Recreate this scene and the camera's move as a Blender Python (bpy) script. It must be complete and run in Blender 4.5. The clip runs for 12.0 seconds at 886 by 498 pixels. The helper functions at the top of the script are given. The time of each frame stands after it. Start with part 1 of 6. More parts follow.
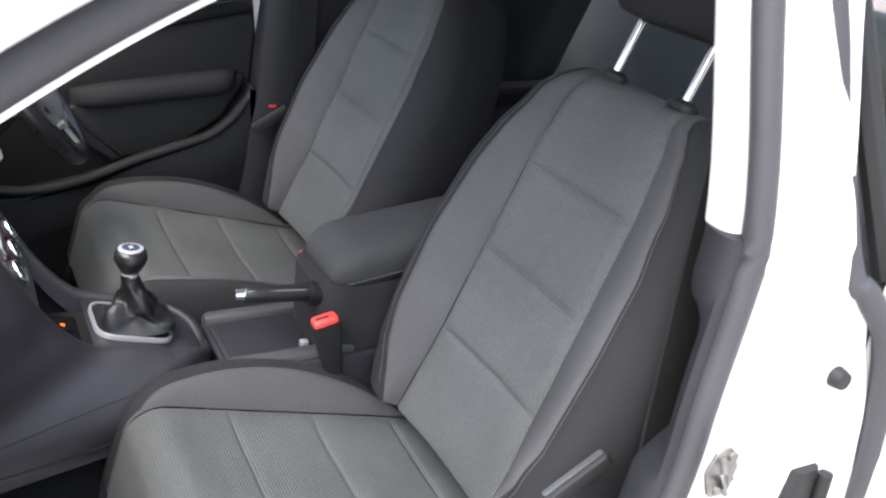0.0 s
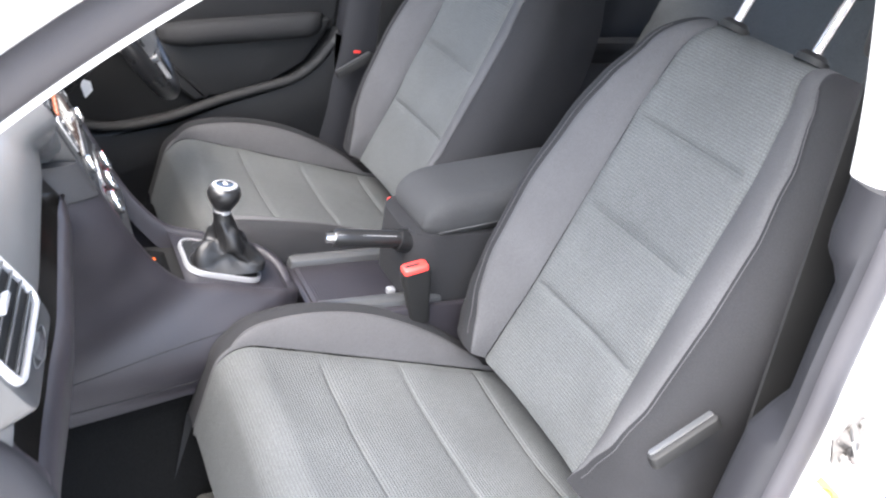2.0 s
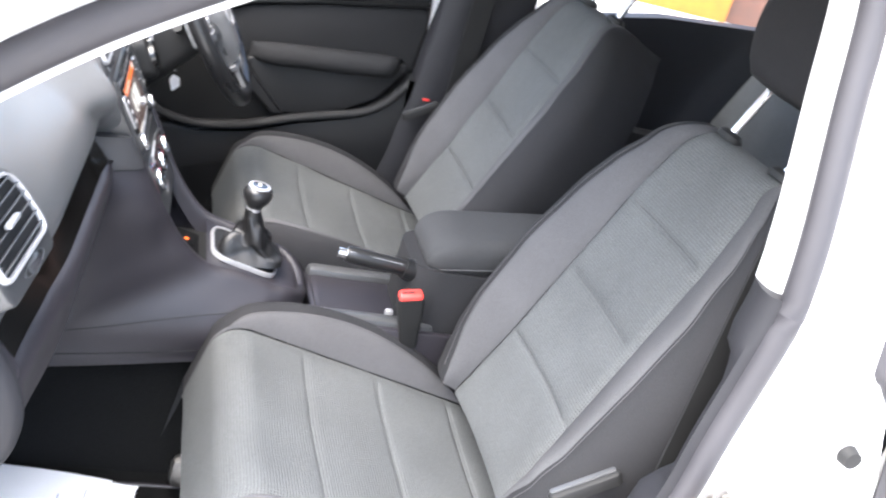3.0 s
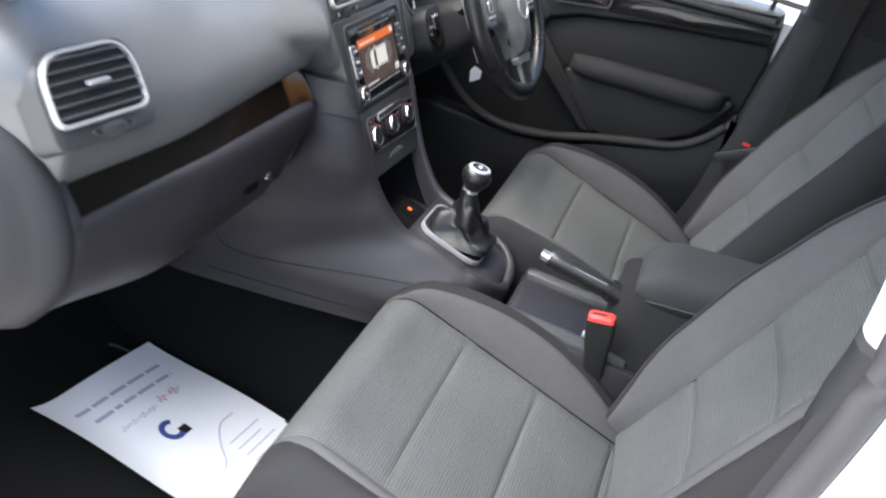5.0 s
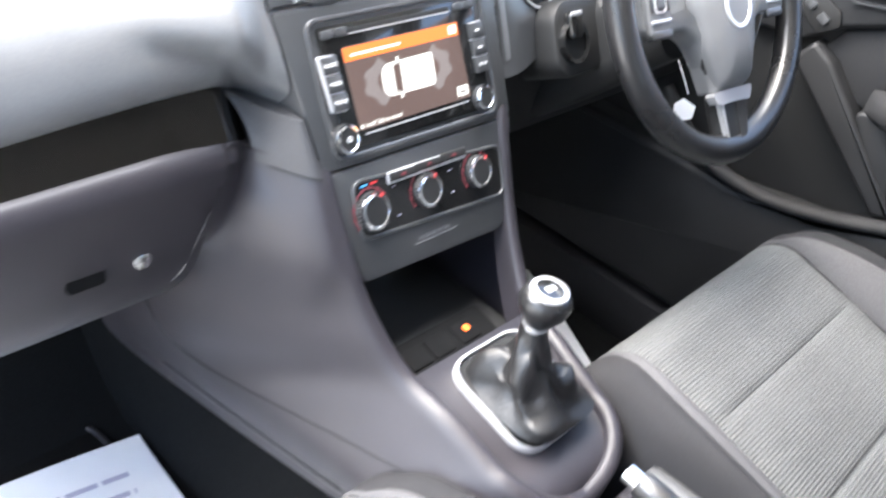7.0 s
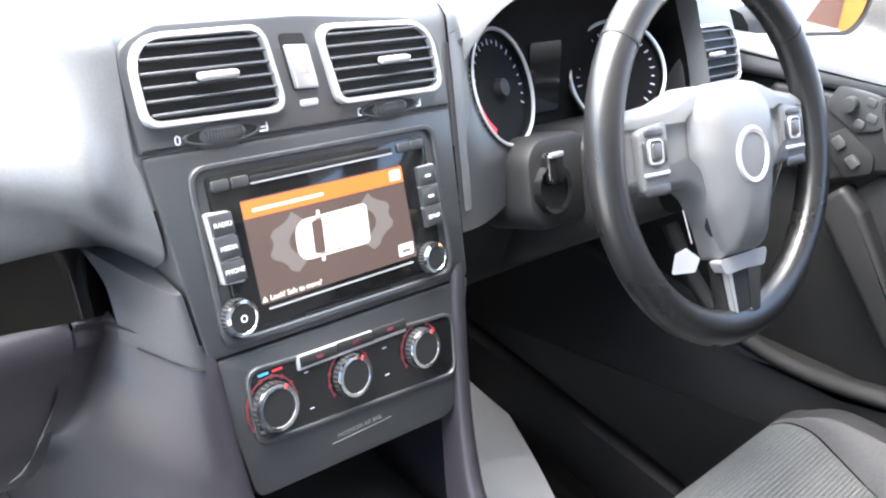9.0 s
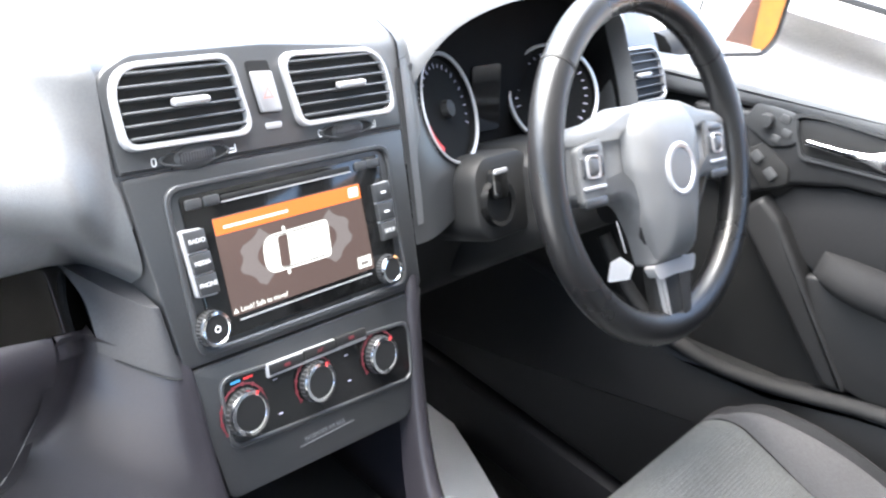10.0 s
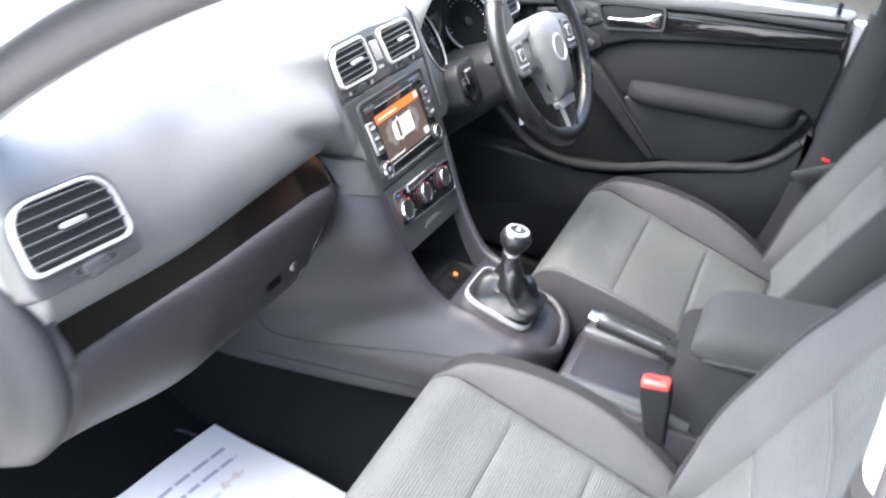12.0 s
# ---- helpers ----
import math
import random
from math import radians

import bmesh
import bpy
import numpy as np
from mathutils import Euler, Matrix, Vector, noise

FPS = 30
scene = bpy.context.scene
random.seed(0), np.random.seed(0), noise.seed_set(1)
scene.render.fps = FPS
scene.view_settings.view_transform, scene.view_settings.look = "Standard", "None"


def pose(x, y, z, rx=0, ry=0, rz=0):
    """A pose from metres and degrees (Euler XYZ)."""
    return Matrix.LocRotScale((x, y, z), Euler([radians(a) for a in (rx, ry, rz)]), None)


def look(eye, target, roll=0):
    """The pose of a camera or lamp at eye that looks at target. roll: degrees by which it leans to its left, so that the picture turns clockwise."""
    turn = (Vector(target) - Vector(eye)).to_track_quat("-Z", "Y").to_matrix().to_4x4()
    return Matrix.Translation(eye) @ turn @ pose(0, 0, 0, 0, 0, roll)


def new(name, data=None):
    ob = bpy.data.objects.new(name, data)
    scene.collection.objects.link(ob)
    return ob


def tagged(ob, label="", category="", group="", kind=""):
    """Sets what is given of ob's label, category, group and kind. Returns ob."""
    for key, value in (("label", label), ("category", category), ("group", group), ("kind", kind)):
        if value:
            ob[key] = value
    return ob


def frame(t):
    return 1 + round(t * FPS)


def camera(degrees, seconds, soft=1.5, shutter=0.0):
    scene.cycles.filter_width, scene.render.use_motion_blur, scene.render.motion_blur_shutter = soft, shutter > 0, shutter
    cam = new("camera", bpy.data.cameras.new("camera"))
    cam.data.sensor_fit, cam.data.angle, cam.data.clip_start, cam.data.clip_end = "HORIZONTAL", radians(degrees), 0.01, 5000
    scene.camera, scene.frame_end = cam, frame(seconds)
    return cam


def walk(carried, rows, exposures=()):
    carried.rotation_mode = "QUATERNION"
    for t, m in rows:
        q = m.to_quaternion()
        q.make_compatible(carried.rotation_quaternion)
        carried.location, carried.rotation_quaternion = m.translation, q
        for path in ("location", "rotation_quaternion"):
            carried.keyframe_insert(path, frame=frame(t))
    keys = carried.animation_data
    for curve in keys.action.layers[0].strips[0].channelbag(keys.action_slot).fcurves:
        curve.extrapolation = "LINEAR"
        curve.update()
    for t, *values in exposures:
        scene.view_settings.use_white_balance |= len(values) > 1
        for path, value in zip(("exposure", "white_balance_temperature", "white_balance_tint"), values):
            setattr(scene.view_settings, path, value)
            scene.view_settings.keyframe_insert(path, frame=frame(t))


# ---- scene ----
cam = camera(49.4, 12.0, soft=2.1, shutter=0.5)
PATH = [
    (0, (-1.329, 0.217, 1.342), (0.266, -0.67, 0.526), 5.8),
    (0.5, (-1.269, 0.247, 1.31), (0.291, -0.654, 0.442), 5.9),
    (1, (-1.263, 0.274, 1.288), (0.351, -0.534, 0.427), 5.1),
    (1.5, (-1.266, 0.272, 1.289), (0.349, -0.538, 0.432), 6.1),
    (2, (-1.28, 0.272, 1.301), (0.323, -0.525, 0.408), 7.4),
    (2.5, (-1.363, 0.245, 1.338), (0.317, -0.45, 0.504), 13.0),
    (2.7, (-1.401, 0.223, 1.354), (0.282, -0.482, 0.536), 15.9),
    (4.3, (-1.623, -0.061, 1.346), (0.211, -0.018, 0.55), 16.3),
    (4.5, (-1.585, -0.117, 1.346), (0.242, -0.024, 0.537), 17.9),
    (5, (-1.396, -0.215, 1.307), (0.353, 0.071, 0.38), 18.3),
    (5.5, (-1.154, -0.323, 1.29), (0.52, 0.069, 0.268), 20.7),
    (6, (-0.959, -0.358, 1.271), (0.532, 0.439, 0.203), 17.3),
    (6.5, (-0.785, -0.298, 1.198), (0.574, 0.632, 0.064), 13.5),
    (7, (-0.621, -0.317, 1.212), (0.731, 0.632, 0.084), 13.7),
    (7.5, (-0.529, -0.31, 1.228), (0.84, 0.721, 0.196), 13.6),
    (9.5, (-0.421, -0.209, 1.189), (0.981, 0.824, 0.206), 16.3),
    (10, (-0.477, -0.235, 1.21), (1.008, 0.726, 0.276), 16.3),
    (10.5, (-0.592, -0.283, 1.246), (0.933, 0.588, 0.288), 15.8),
    (11, (-0.773, -0.297, 1.301), (0.771, 0.448, 0.27), 14.9),
    (11.5, (-0.989, -0.307, 1.369), (0.617, 0.328, 0.361), 11.6),
    (12, (-1.261, -0.297, 1.4), (0.397, 0.239, 0.419), 9.1),
]
walk(cam, [(t, look(eye, target, roll)) for t, eye, target, roll in PATH],
     [(0, 2.00, 6350, 9), (1, 2.60, 6350, 9), (2, 3.05, 6350, 10), (2.7, 3.05, 6350, 10), (4.3, 2.10, 6350, 8), (5, 2.24, 6350, 8), (6, 3.02, 6350, 8), (7.5, 3.82, 6350, 8), (10, 3.56, 6350, 7), (12, 3.35, 6350, 9)])

# ---- world and sun ----
world = bpy.data.worlds.new("world")
scene.world = world
world.use_nodes = True
sky = world.node_tree.nodes.new("ShaderNodeTexSky")
sky.sky_type = "NISHITA"
sky.sun_disc = False
sky.sun_elevation = radians(62)
sky.sun_rotation = radians(-32)
sky.dust_density = 4.0
backg = world.node_tree.nodes["Background"]
backg.inputs[1].default_value = 0.15
world.node_tree.links.new(sky.outputs[0], backg.inputs[0])
sun = new("sun", bpy.data.lights.new("sun", "SUN"))
sun.data.energy = 3.0
sun.data.angle = radians(85)
sun.data.color = (1.0, 0.99, 0.98)
sun.matrix_world = look((-1.7, 2.7, 6.0), (0, 0, 0))


# ---- materials ----
def material(name, colour, rough=0.5, metal=0.0, spec=0.5, grain=0.0, grain_size=400.0, bump=0.0, bump_size=900.0, ribs=0.0, rib_pitch=0.0045, coat=0.0, emit=None, emit_strength=0.0, blotch=0.12, blotch_size=9.0):
    m = bpy.data.materials.new(name)
    m.use_nodes = True
    nt = m.node_tree
    b = nt.nodes["Principled BSDF"]
    b.inputs["Base Color"].default_value = (*colour, 1)
    b.inputs["Roughness"].default_value = rough
    b.inputs["Metallic"].default_value = metal
    b.inputs["Specular IOR Level"].default_value = spec
    b.inputs["Coat Weight"].default_value = coat
    if emit:
        b.inputs["Emission Color"].default_value = (*emit, 1)
        b.inputs["Emission Strength"].default_value = emit_strength
    tc = nt.nodes.new("ShaderNodeTexCoord")
    if blotch or grain:
        big = nt.nodes.new("ShaderNodeTexNoise")
        big.inputs["Scale"].default_value = blotch_size
        big.inputs["Detail"].default_value = 5
        fine = nt.nodes.new("ShaderNodeTexNoise")
        fine.inputs["Scale"].default_value = grain_size
        fine.inputs["Detail"].default_value = 3
        nt.links.new(tc.outputs["Object"], big.inputs["Vector"])
        nt.links.new(tc.outputs["Object"], fine.inputs["Vector"])
        def scaled(src, amount):
            r = nt.nodes.new("ShaderNodeMapRange")
            r.inputs["From Min"].default_value = 0.3
            r.inputs["From Max"].default_value = 0.7
            r.inputs["To Min"].default_value = 1 - amount
            r.inputs["To Max"].default_value = 1 + amount
            nt.links.new(src.outputs["Fac"], r.inputs["Value"])
            return r
        a, c = scaled(big, blotch), scaled(fine, grain)
        mul = nt.nodes.new("ShaderNodeMath")
        mul.operation = "MULTIPLY"
        nt.links.new(a.outputs[0], mul.inputs[0])
        nt.links.new(c.outputs[0], mul.inputs[1])
        vm = nt.nodes.new("ShaderNodeVectorMath")
        vm.operation = "SCALE"
        vm.inputs[0].default_value = colour
        nt.links.new(mul.outputs[0], vm.inputs["Scale"])
        nt.links.new(vm.outputs[0], b.inputs["Base Color"])
        rr = nt.nodes.new("ShaderNodeMath")
        rr.operation = "MULTIPLY"
        rr.inputs[1].default_value = rough
        nt.links.new(a.outputs[0], rr.inputs[0])
        nt.links.new(rr.outputs[0], b.inputs["Roughness"])
    height = None
    if bump:
        nz = nt.nodes.new("ShaderNodeTexNoise")
        nz.inputs["Scale"].default_value = bump_size
        nz.inputs["Detail"].default_value = 2
        nt.links.new(tc.outputs["Object"], nz.inputs["Vector"])
        bp = nt.nodes.new("ShaderNodeBump")
        bp.inputs["Strength"].default_value = bump
        bp.inputs["Distance"].default_value = 0.0006
        nt.links.new(nz.outputs["Fac"], bp.inputs["Height"])
        height = bp
    if ribs:
        sep = nt.nodes.new("ShaderNodeSeparateXYZ")
        nt.links.new(tc.outputs["UV"], sep.inputs[0])
        def wave(axis, pitch):
            k = nt.nodes.new("ShaderNodeMath")
            k.operation = "MULTIPLY"
            k.inputs[1].default_value = 2 * math.pi / pitch
            nt.links.new(sep.outputs[axis], k.inputs[0])
            w = nt.nodes.new("ShaderNodeMath")
            w.operation = "SINE"
            nt.links.new(k.outputs[0], w.inputs[0])
            return w
        w1, w2 = wave("Y", rib_pitch), wave("X", rib_pitch * 0.8)
        add = nt.nodes.new("ShaderNodeMath")
        add.operation = "MULTIPLY_ADD"
        add.inputs[1].default_value = 0.85
        nt.links.new(w2.outputs[0], add.inputs[0])
        nt.links.new(w1.outputs[0], add.inputs[2])
        bp = nt.nodes.new("ShaderNodeBump")
        bp.inputs["Strength"].default_value = ribs
        bp.inputs["Distance"].default_value = 0.0009
        nt.links.new(add.outputs[0], bp.inputs["Height"])
        if height:
            nt.links.new(height.outputs[0], bp.inputs["Normal"])
        height = bp
        weave = nt.nodes.new("ShaderNodeMapRange")
        weave.inputs["From Min"].default_value = -1.85
        weave.inputs["From Max"].default_value = 1.85
        weave.inputs["To Min"].default_value = 0.80
        weave.inputs["To Max"].default_value = 1.20
        nt.links.new(add.outputs[0], weave.inputs["Value"])
        vary = nt.nodes.new("ShaderNodeVectorMath")
        vary.operation = "SCALE"
        nt.links.new(vm.outputs[0], vary.inputs[0])
        nt.links.new(weave.outputs[0], vary.inputs["Scale"])
        nt.links.new(vary.outputs[0], b.inputs["Base Color"])
    if height:
        nt.links.new(height.outputs[0], b.inputs["Normal"])
    return m


INSERT = material("ribbed seat fabric", (0.0815, 0.0845, 0.0845), 0.92, spec=0.2, grain=0.3, grain_size=700, bump=0.3, bump_size=1500, ribs=0.42, rib_pitch=0.0044)
BOLSTER = material("plain seat fabric", (0.064, 0.0635, 0.0660), 0.9, spec=0.2, grain=0.2, grain_size=900, bump=0.4, bump_size=1800)
ARMREST = material("armrest fabric", (0.034, 0.0347, 0.0363), 0.9, spec=0.2, grain=0.2, grain_size=900, bump=0.4, bump_size=1800)
SEAT_SIDE = material("dark seat fabric", (0.0195, 0.0195, 0.0210), 0.92, spec=0.2, grain=0.2, grain_size=900, bump=0.4, bump_size=1800)
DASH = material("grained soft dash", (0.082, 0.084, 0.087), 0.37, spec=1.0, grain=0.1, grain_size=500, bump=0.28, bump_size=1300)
# Darkened copy of the dash pad colour, standing in for shade beside the strip.
DASH_SHADED = material("shaded grained dash", (0.034, 0.034, 0.0365), 0.5, spec=0.45, grain=0.1, grain_size=500, bump=0.3, bump_size=1300)
HUB = material("grey wheel plastic", (0.118, 0.120, 0.123), 0.42, spec=0.5, bump=0.4, bump_size=900)
TRIM = material("grey hard plastic", (0.0190, 0.0170, 0.0206), 0.46, spec=0.45, grain=0.1, grain_size=600, bump=0.28, bump_size=1300)
TRAY = material("grey tray plastic", (0.050, 0.051, 0.053), 0.36, spec=0.55, grain=0.1, grain_size=600, bump=0.3, bump_size=800)
STACK = material("satin black console plastic", (0.034, 0.035, 0.0365), 0.38, spec=0.6, grain=0.05, blotch=0.06)
BLACK = material("matt black plastic", (0.012, 0.012, 0.012), 0.6, spec=0.32, blotch=0.1)
DIAL_BLACK = material("dull black plastic", (0.004, 0.004, 0.0042), 0.8, spec=0.12, blotch=0.1)
GLOSS = material("gloss black plastic", (0.008, 0.008, 0.008), 0.08, spec=0.6, blotch=0)
STRIP = material("dark decor strip", (0.004, 0.0035, 0.003), 0.13, spec=0.22, blotch=0)
RED_FAINT = material("faint red print", (0.45, 0.2, 0.18), 0.5, blotch=0)
CHROME = material("polished chrome", (0.85, 0.85, 0.86), 0.12, metal=1.0, blotch=0.05)
SATIN = material("satin silver", (0.48, 0.48, 0.49), 0.32, metal=0.5, blotch=0.05)
GAITER = material("soft black leather", (0.008, 0.008, 0.0085), 0.42, spec=0.45, bump=0.7, bump_size=300, blotch=0.15)
SATIN_DARK = material("dull silver plastic", (0.32, 0.32, 0.33), 0.38, metal=0.3, blotch=0.05)
LEATHER = material("black leather", (0.012, 0.012, 0.0125), 0.30, spec=0.5, bump=0.2, bump_size=900, blotch=0.15)
CARPET = material("black carpet", (0.007, 0.007, 0.007), 0.98, spec=0.1, grain=0.5, grain_size=600, bump=1.0, bump_size=900)
RED = material("red plastic", (0.70, 0.05, 0.04), 0.4, blotch=0.05)
PAPER = material("white paper", (0.87, 0.87, 0.885), 0.75, blotch=0.03)
PAINT = material("white car paint", (0.8, 0.8, 0.8), 0.3, coat=0.6, blotch=0.02)
RUBBER = material("grey rubber seal", (0.030, 0.0285, 0.0325), 0.6, blotch=0.15, bump=0.3)
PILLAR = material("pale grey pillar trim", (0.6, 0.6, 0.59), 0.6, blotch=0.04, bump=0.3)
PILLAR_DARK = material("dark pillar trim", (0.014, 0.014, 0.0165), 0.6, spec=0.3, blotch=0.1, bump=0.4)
HEADLINER = material("pale headliner cloth", (0.55, 0.55, 0.53), 0.95, blotch=0.05, bump=0.5)
STEEL = material("zinc steel", (0.20, 0.19, 0.18), 0.42, metal=0.9, blotch=0.3, blotch_size=60)
INK = material("blue print", (0.05, 0.07, 0.25), 0.7, blotch=0)
INK_GREY = material("grey print", (0.45, 0.44, 0.55), 0.7, blotch=0)
PRINT_DIM = material("dim grey print", (0.15, 0.15, 0.16), 0.7, blotch=0)
RED_DIM = material("dim red print", (0.13, 0.018, 0.026), 0.6, blotch=0)
MARK = material("white print", (0.7, 0.7, 0.7), 0.6, blotch=0)
GROUND = material("pale gravel", (0.42, 0.405, 0.385), 0.95, grain=0.2, grain_size=60, blotch=0.12, blotch_size=0.6)
BRICK = material("red brown brick", (0.095, 0.05, 0.038), 0.9, grain=0.2, blotch=0.3, blotch_size=4)
BARK = material("brown timber", (0.2, 0.12, 0.08), 0.8, grain=0.3, blotch=0.3)
ORANGE = material("orange paint", (0.34, 0.13, 0.015), 0.6)
WINDOW = material("dark window glass", (0.03, 0.02, 0.018), 0.05, spec=0.6, blotch=0)
GLASS = material("tinted window glass", (0.35, 0.32, 0.32), 0.03, spec=0.6, blotch=0)
GLASS.node_tree.nodes["Principled BSDF"].inputs["Transmission Weight"].default_value = 1.0
SCREEN = material("lit screen", (0.01, 0.01, 0.01), 0.15, emit=(0.0177, 0.0116, 0.0102), emit_strength=1.0, blotch=0)
SCREEN_ORANGE = material("orange screen bar", (0.01, 0.01, 0.01), 0.2, emit=(0.1768, 0.0374, 0.0068), emit_strength=1.0, blotch=0)
SCREEN_WHITE = material("white screen mark", (0.01, 0.01, 0.01), 0.2, emit=(0.1768, 0.1700, 0.1598), emit_strength=1.0, blotch=0)
SCREEN_GREY = material("grey screen mark", (0.01, 0.01, 0.01), 0.2, emit=(0.0326, 0.0279, 0.0272), emit_strength=1.0, blotch=0)
LED = material("orange light", (0.3, 0.05, 0.01), 0.3, emit=(1.0, 0.16, 0.02), emit_strength=0.4, blotch=0)
RED_PRINT = material("red backlit print", (0.3, 0.02, 0.02), 0.5, emit=(0.8, 0.05, 0.06), emit_strength=0.05, blotch=0)
BLUE_PRINT = material("blue print mark", (0.05, 0.25, 0.5), 0.5, blotch=0)
MIRROR = material("mirror glass", (0.55, 0.55, 0.55), 0.02, metal=1.0, blotch=0)
YELLOW = material("yellow sticker", (0.75, 0.6, 0.05), 0.6, blotch=0)


# ---- mesh helpers ----
def mesh_of(name, bm, mat, smooth=True, angle=40):
    me = bpy.data.meshes.new(name)
    bmesh.ops.recalc_face_normals(bm, faces=bm.faces)
    for f in bm.faces:
        f.smooth = smooth
    if smooth:
        for e in bm.edges:
            if len(e.link_faces) == 2 and e.calc_face_angle(0) > radians(angle):
                e.smooth = False
    bm.to_mesh(me)
    bm.free()
    me.materials.append(mat)
    return me


def part(name, bm, mat, parent, label="", angle=40):
    ob = new(name, mesh_of(name, bm, mat, True, angle))
    ob.parent = parent
    if parent is not None:
        ob.matrix_parent_inverse = Matrix.Identity(4)
    return tagged(ob, label)


def thing(name, label, category, base=(0, 0, 0), group="", kind=""):
    ob = new(name)
    ob.location = base
    return tagged(ob, label, category, group, kind)


def solid(name, bm, mat, label, category, kind="", group="", angle=40):
    return tagged(new(name, mesh_of(name, bm, mat, True, angle)), label, category, group, kind)


def rrect(w, h, r, n=5, cx=0.0, cy=0.0):
    """A rounded rectangle as points, anticlockwise."""
    r = min(r, w / 2 - 1e-4, h / 2 - 1e-4)
    out = []
    for qx, qy, a0 in ((1, 1, 0), (-1, 1, 90), (-1, -1, 180), (1, -1, 270)):
        for k in range(n + 1):
            a = radians(a0 + 90 * k / n)
            out.append((cx + qx * (w / 2 - r) + r * math.cos(a), cy + qy * (h / 2 - r) + r * math.sin(a)))
    return out


def rpoly(corners, r, n=5):
    """A polygon with its corners rounded; r is one radius or one for each corner."""
    out, m = [], len(corners)
    for i, c in enumerate(corners):
        rad = r[i] if isinstance(r, (list, tuple)) else r
        p, a, b = Vector(c), Vector(corners[i - 1]), Vector(corners[(i + 1) % m])
        da, db = (a - p).normalized(), (b - p).normalized()
        half = max(0.05, da.angle(db) / 2)
        d = min(rad / math.tan(half), (a - p).length * 0.48, (b - p).length * 0.48)
        for k in range(n + 1):
            s = k / n
            q = (p + da * d) * (1 - s) ** 2 + p * 2 * s * (1 - s) + (p + db * d) * s * s
            out.append((q.x, q.y))
    return out


def prism(outline, m, z0, z1, bevel=0.0, seg=2, bm=None):
    """An outline drawn in the plane of m, from height z0 to z1 along its normal, with its top edge rounded."""
    bm = bm or bmesh.new()
    n = len(outline)
    cx, cy = sum(p[0] for p in outline) / n, sum(p[1] for p in outline) / n
    levels = [(0.0, z0)]
    if bevel:
        for k in range(seg + 1):
            a = math.pi / 2 * k / seg
            levels.append((bevel * (1 - math.cos(a)), z1 - bevel + bevel * math.sin(a)))
    else:
        levels.append((0.0, z1))
    rings = []
    for inset, z in levels:
        ring = []
        for i, (x, y) in enumerate(outline):
            (ax, ay), (bx, by) = outline[i - 1], outline[(i + 1) % n]
            tx, ty = bx - ax, by - ay
            l = math.hypot(tx, ty) or 1
            ring.append(bm.verts.new(m @ Vector((x - inset * ty / l, y + inset * tx / l, z))))
        rings.append(ring)
    for a, b in zip(rings, rings[1:]):
        for i in range(n):
            bm.faces.new((a[i - 1], a[i], b[i], b[i - 1]))
    bm.faces.new(rings[-1])
    bm.faces.new(rings[0][::-1])
    return bm


def frame_ring(outer, inner, m, z0, z1, bm=None):
    """A flat frame between two outlines of the same count of points, raised from z0 to z1."""
    bm = bm or bmesh.new()
    n = len(outer)
    rows = []
    for line, z in ((outer, z0), (outer, z1 * 0.7 + z0 * 0.3), ([(o[0] * 0.8 + i[0] * 0.2, o[1] * 0.8 + i[1] * 0.2) for o, i in zip(outer, inner)], z1),
                    ([(o[0] * 0.25 + i[0] * 0.75, o[1] * 0.25 + i[1] * 0.75) for o, i in zip(outer, inner)], z1), (inner, z1 * 0.6 + z0 * 0.4), (inner, z0)):
        rows.append([bm.verts.new(m @ Vector((x, y, z))) for x, y in line])
    for a, b in zip(rows, rows[1:] + rows[:1]):
        for i in range(n):
            bm.faces.new((a[i - 1], a[i], b[i], b[i - 1]))
    return bm


def block(cx, cy, cz, sx, sy, sz, r=0.004, m=None, bm=None, seg=2):
    bm = bm or bmesh.new()
    m = m or Matrix.Identity(4)
    made = bmesh.ops.create_cube(bm, size=1, matrix=m @ Matrix.Translation((cx, cy, cz)) @ Matrix.Diagonal((sx, sy, sz, 1)))
    if r:
        edges = list({e for v in made["verts"] for e in v.link_edges})
        bmesh.ops.bevel(bm, geom=edges, offset=min(r, sx * 0.45, sy * 0.45, sz * 0.45), segments=seg, affect="EDGES", profile=0.5)
    return bm


def lathe(profile, m, n=32, bm=None):
    """A turned form: (radius, height) points, turned about the z axis of m."""
    bm = bm or bmesh.new()
    rings = []
    for r, z in profile:
        if r < 1e-6:
            rings.append([bm.verts.new(m @ Vector((0, 0, z)))])
        else:
            rings.append([bm.verts.new(m @ Vector((r * math.cos(2 * math.pi * k / n), r * math.sin(2 * math.pi * k / n), z))) for k in range(n)])
    for a, b in zip(rings, rings[1:]):
        for k in range(n):
            j = (k + 1) % n
            quad = [a[k % len(a)], a[j % len(a)], b[j % len(b)], b[k % len(b)]]
            quad = list(dict.fromkeys(quad))
            if len(quad) > 2:
                bm.faces.new(quad)
    return bm


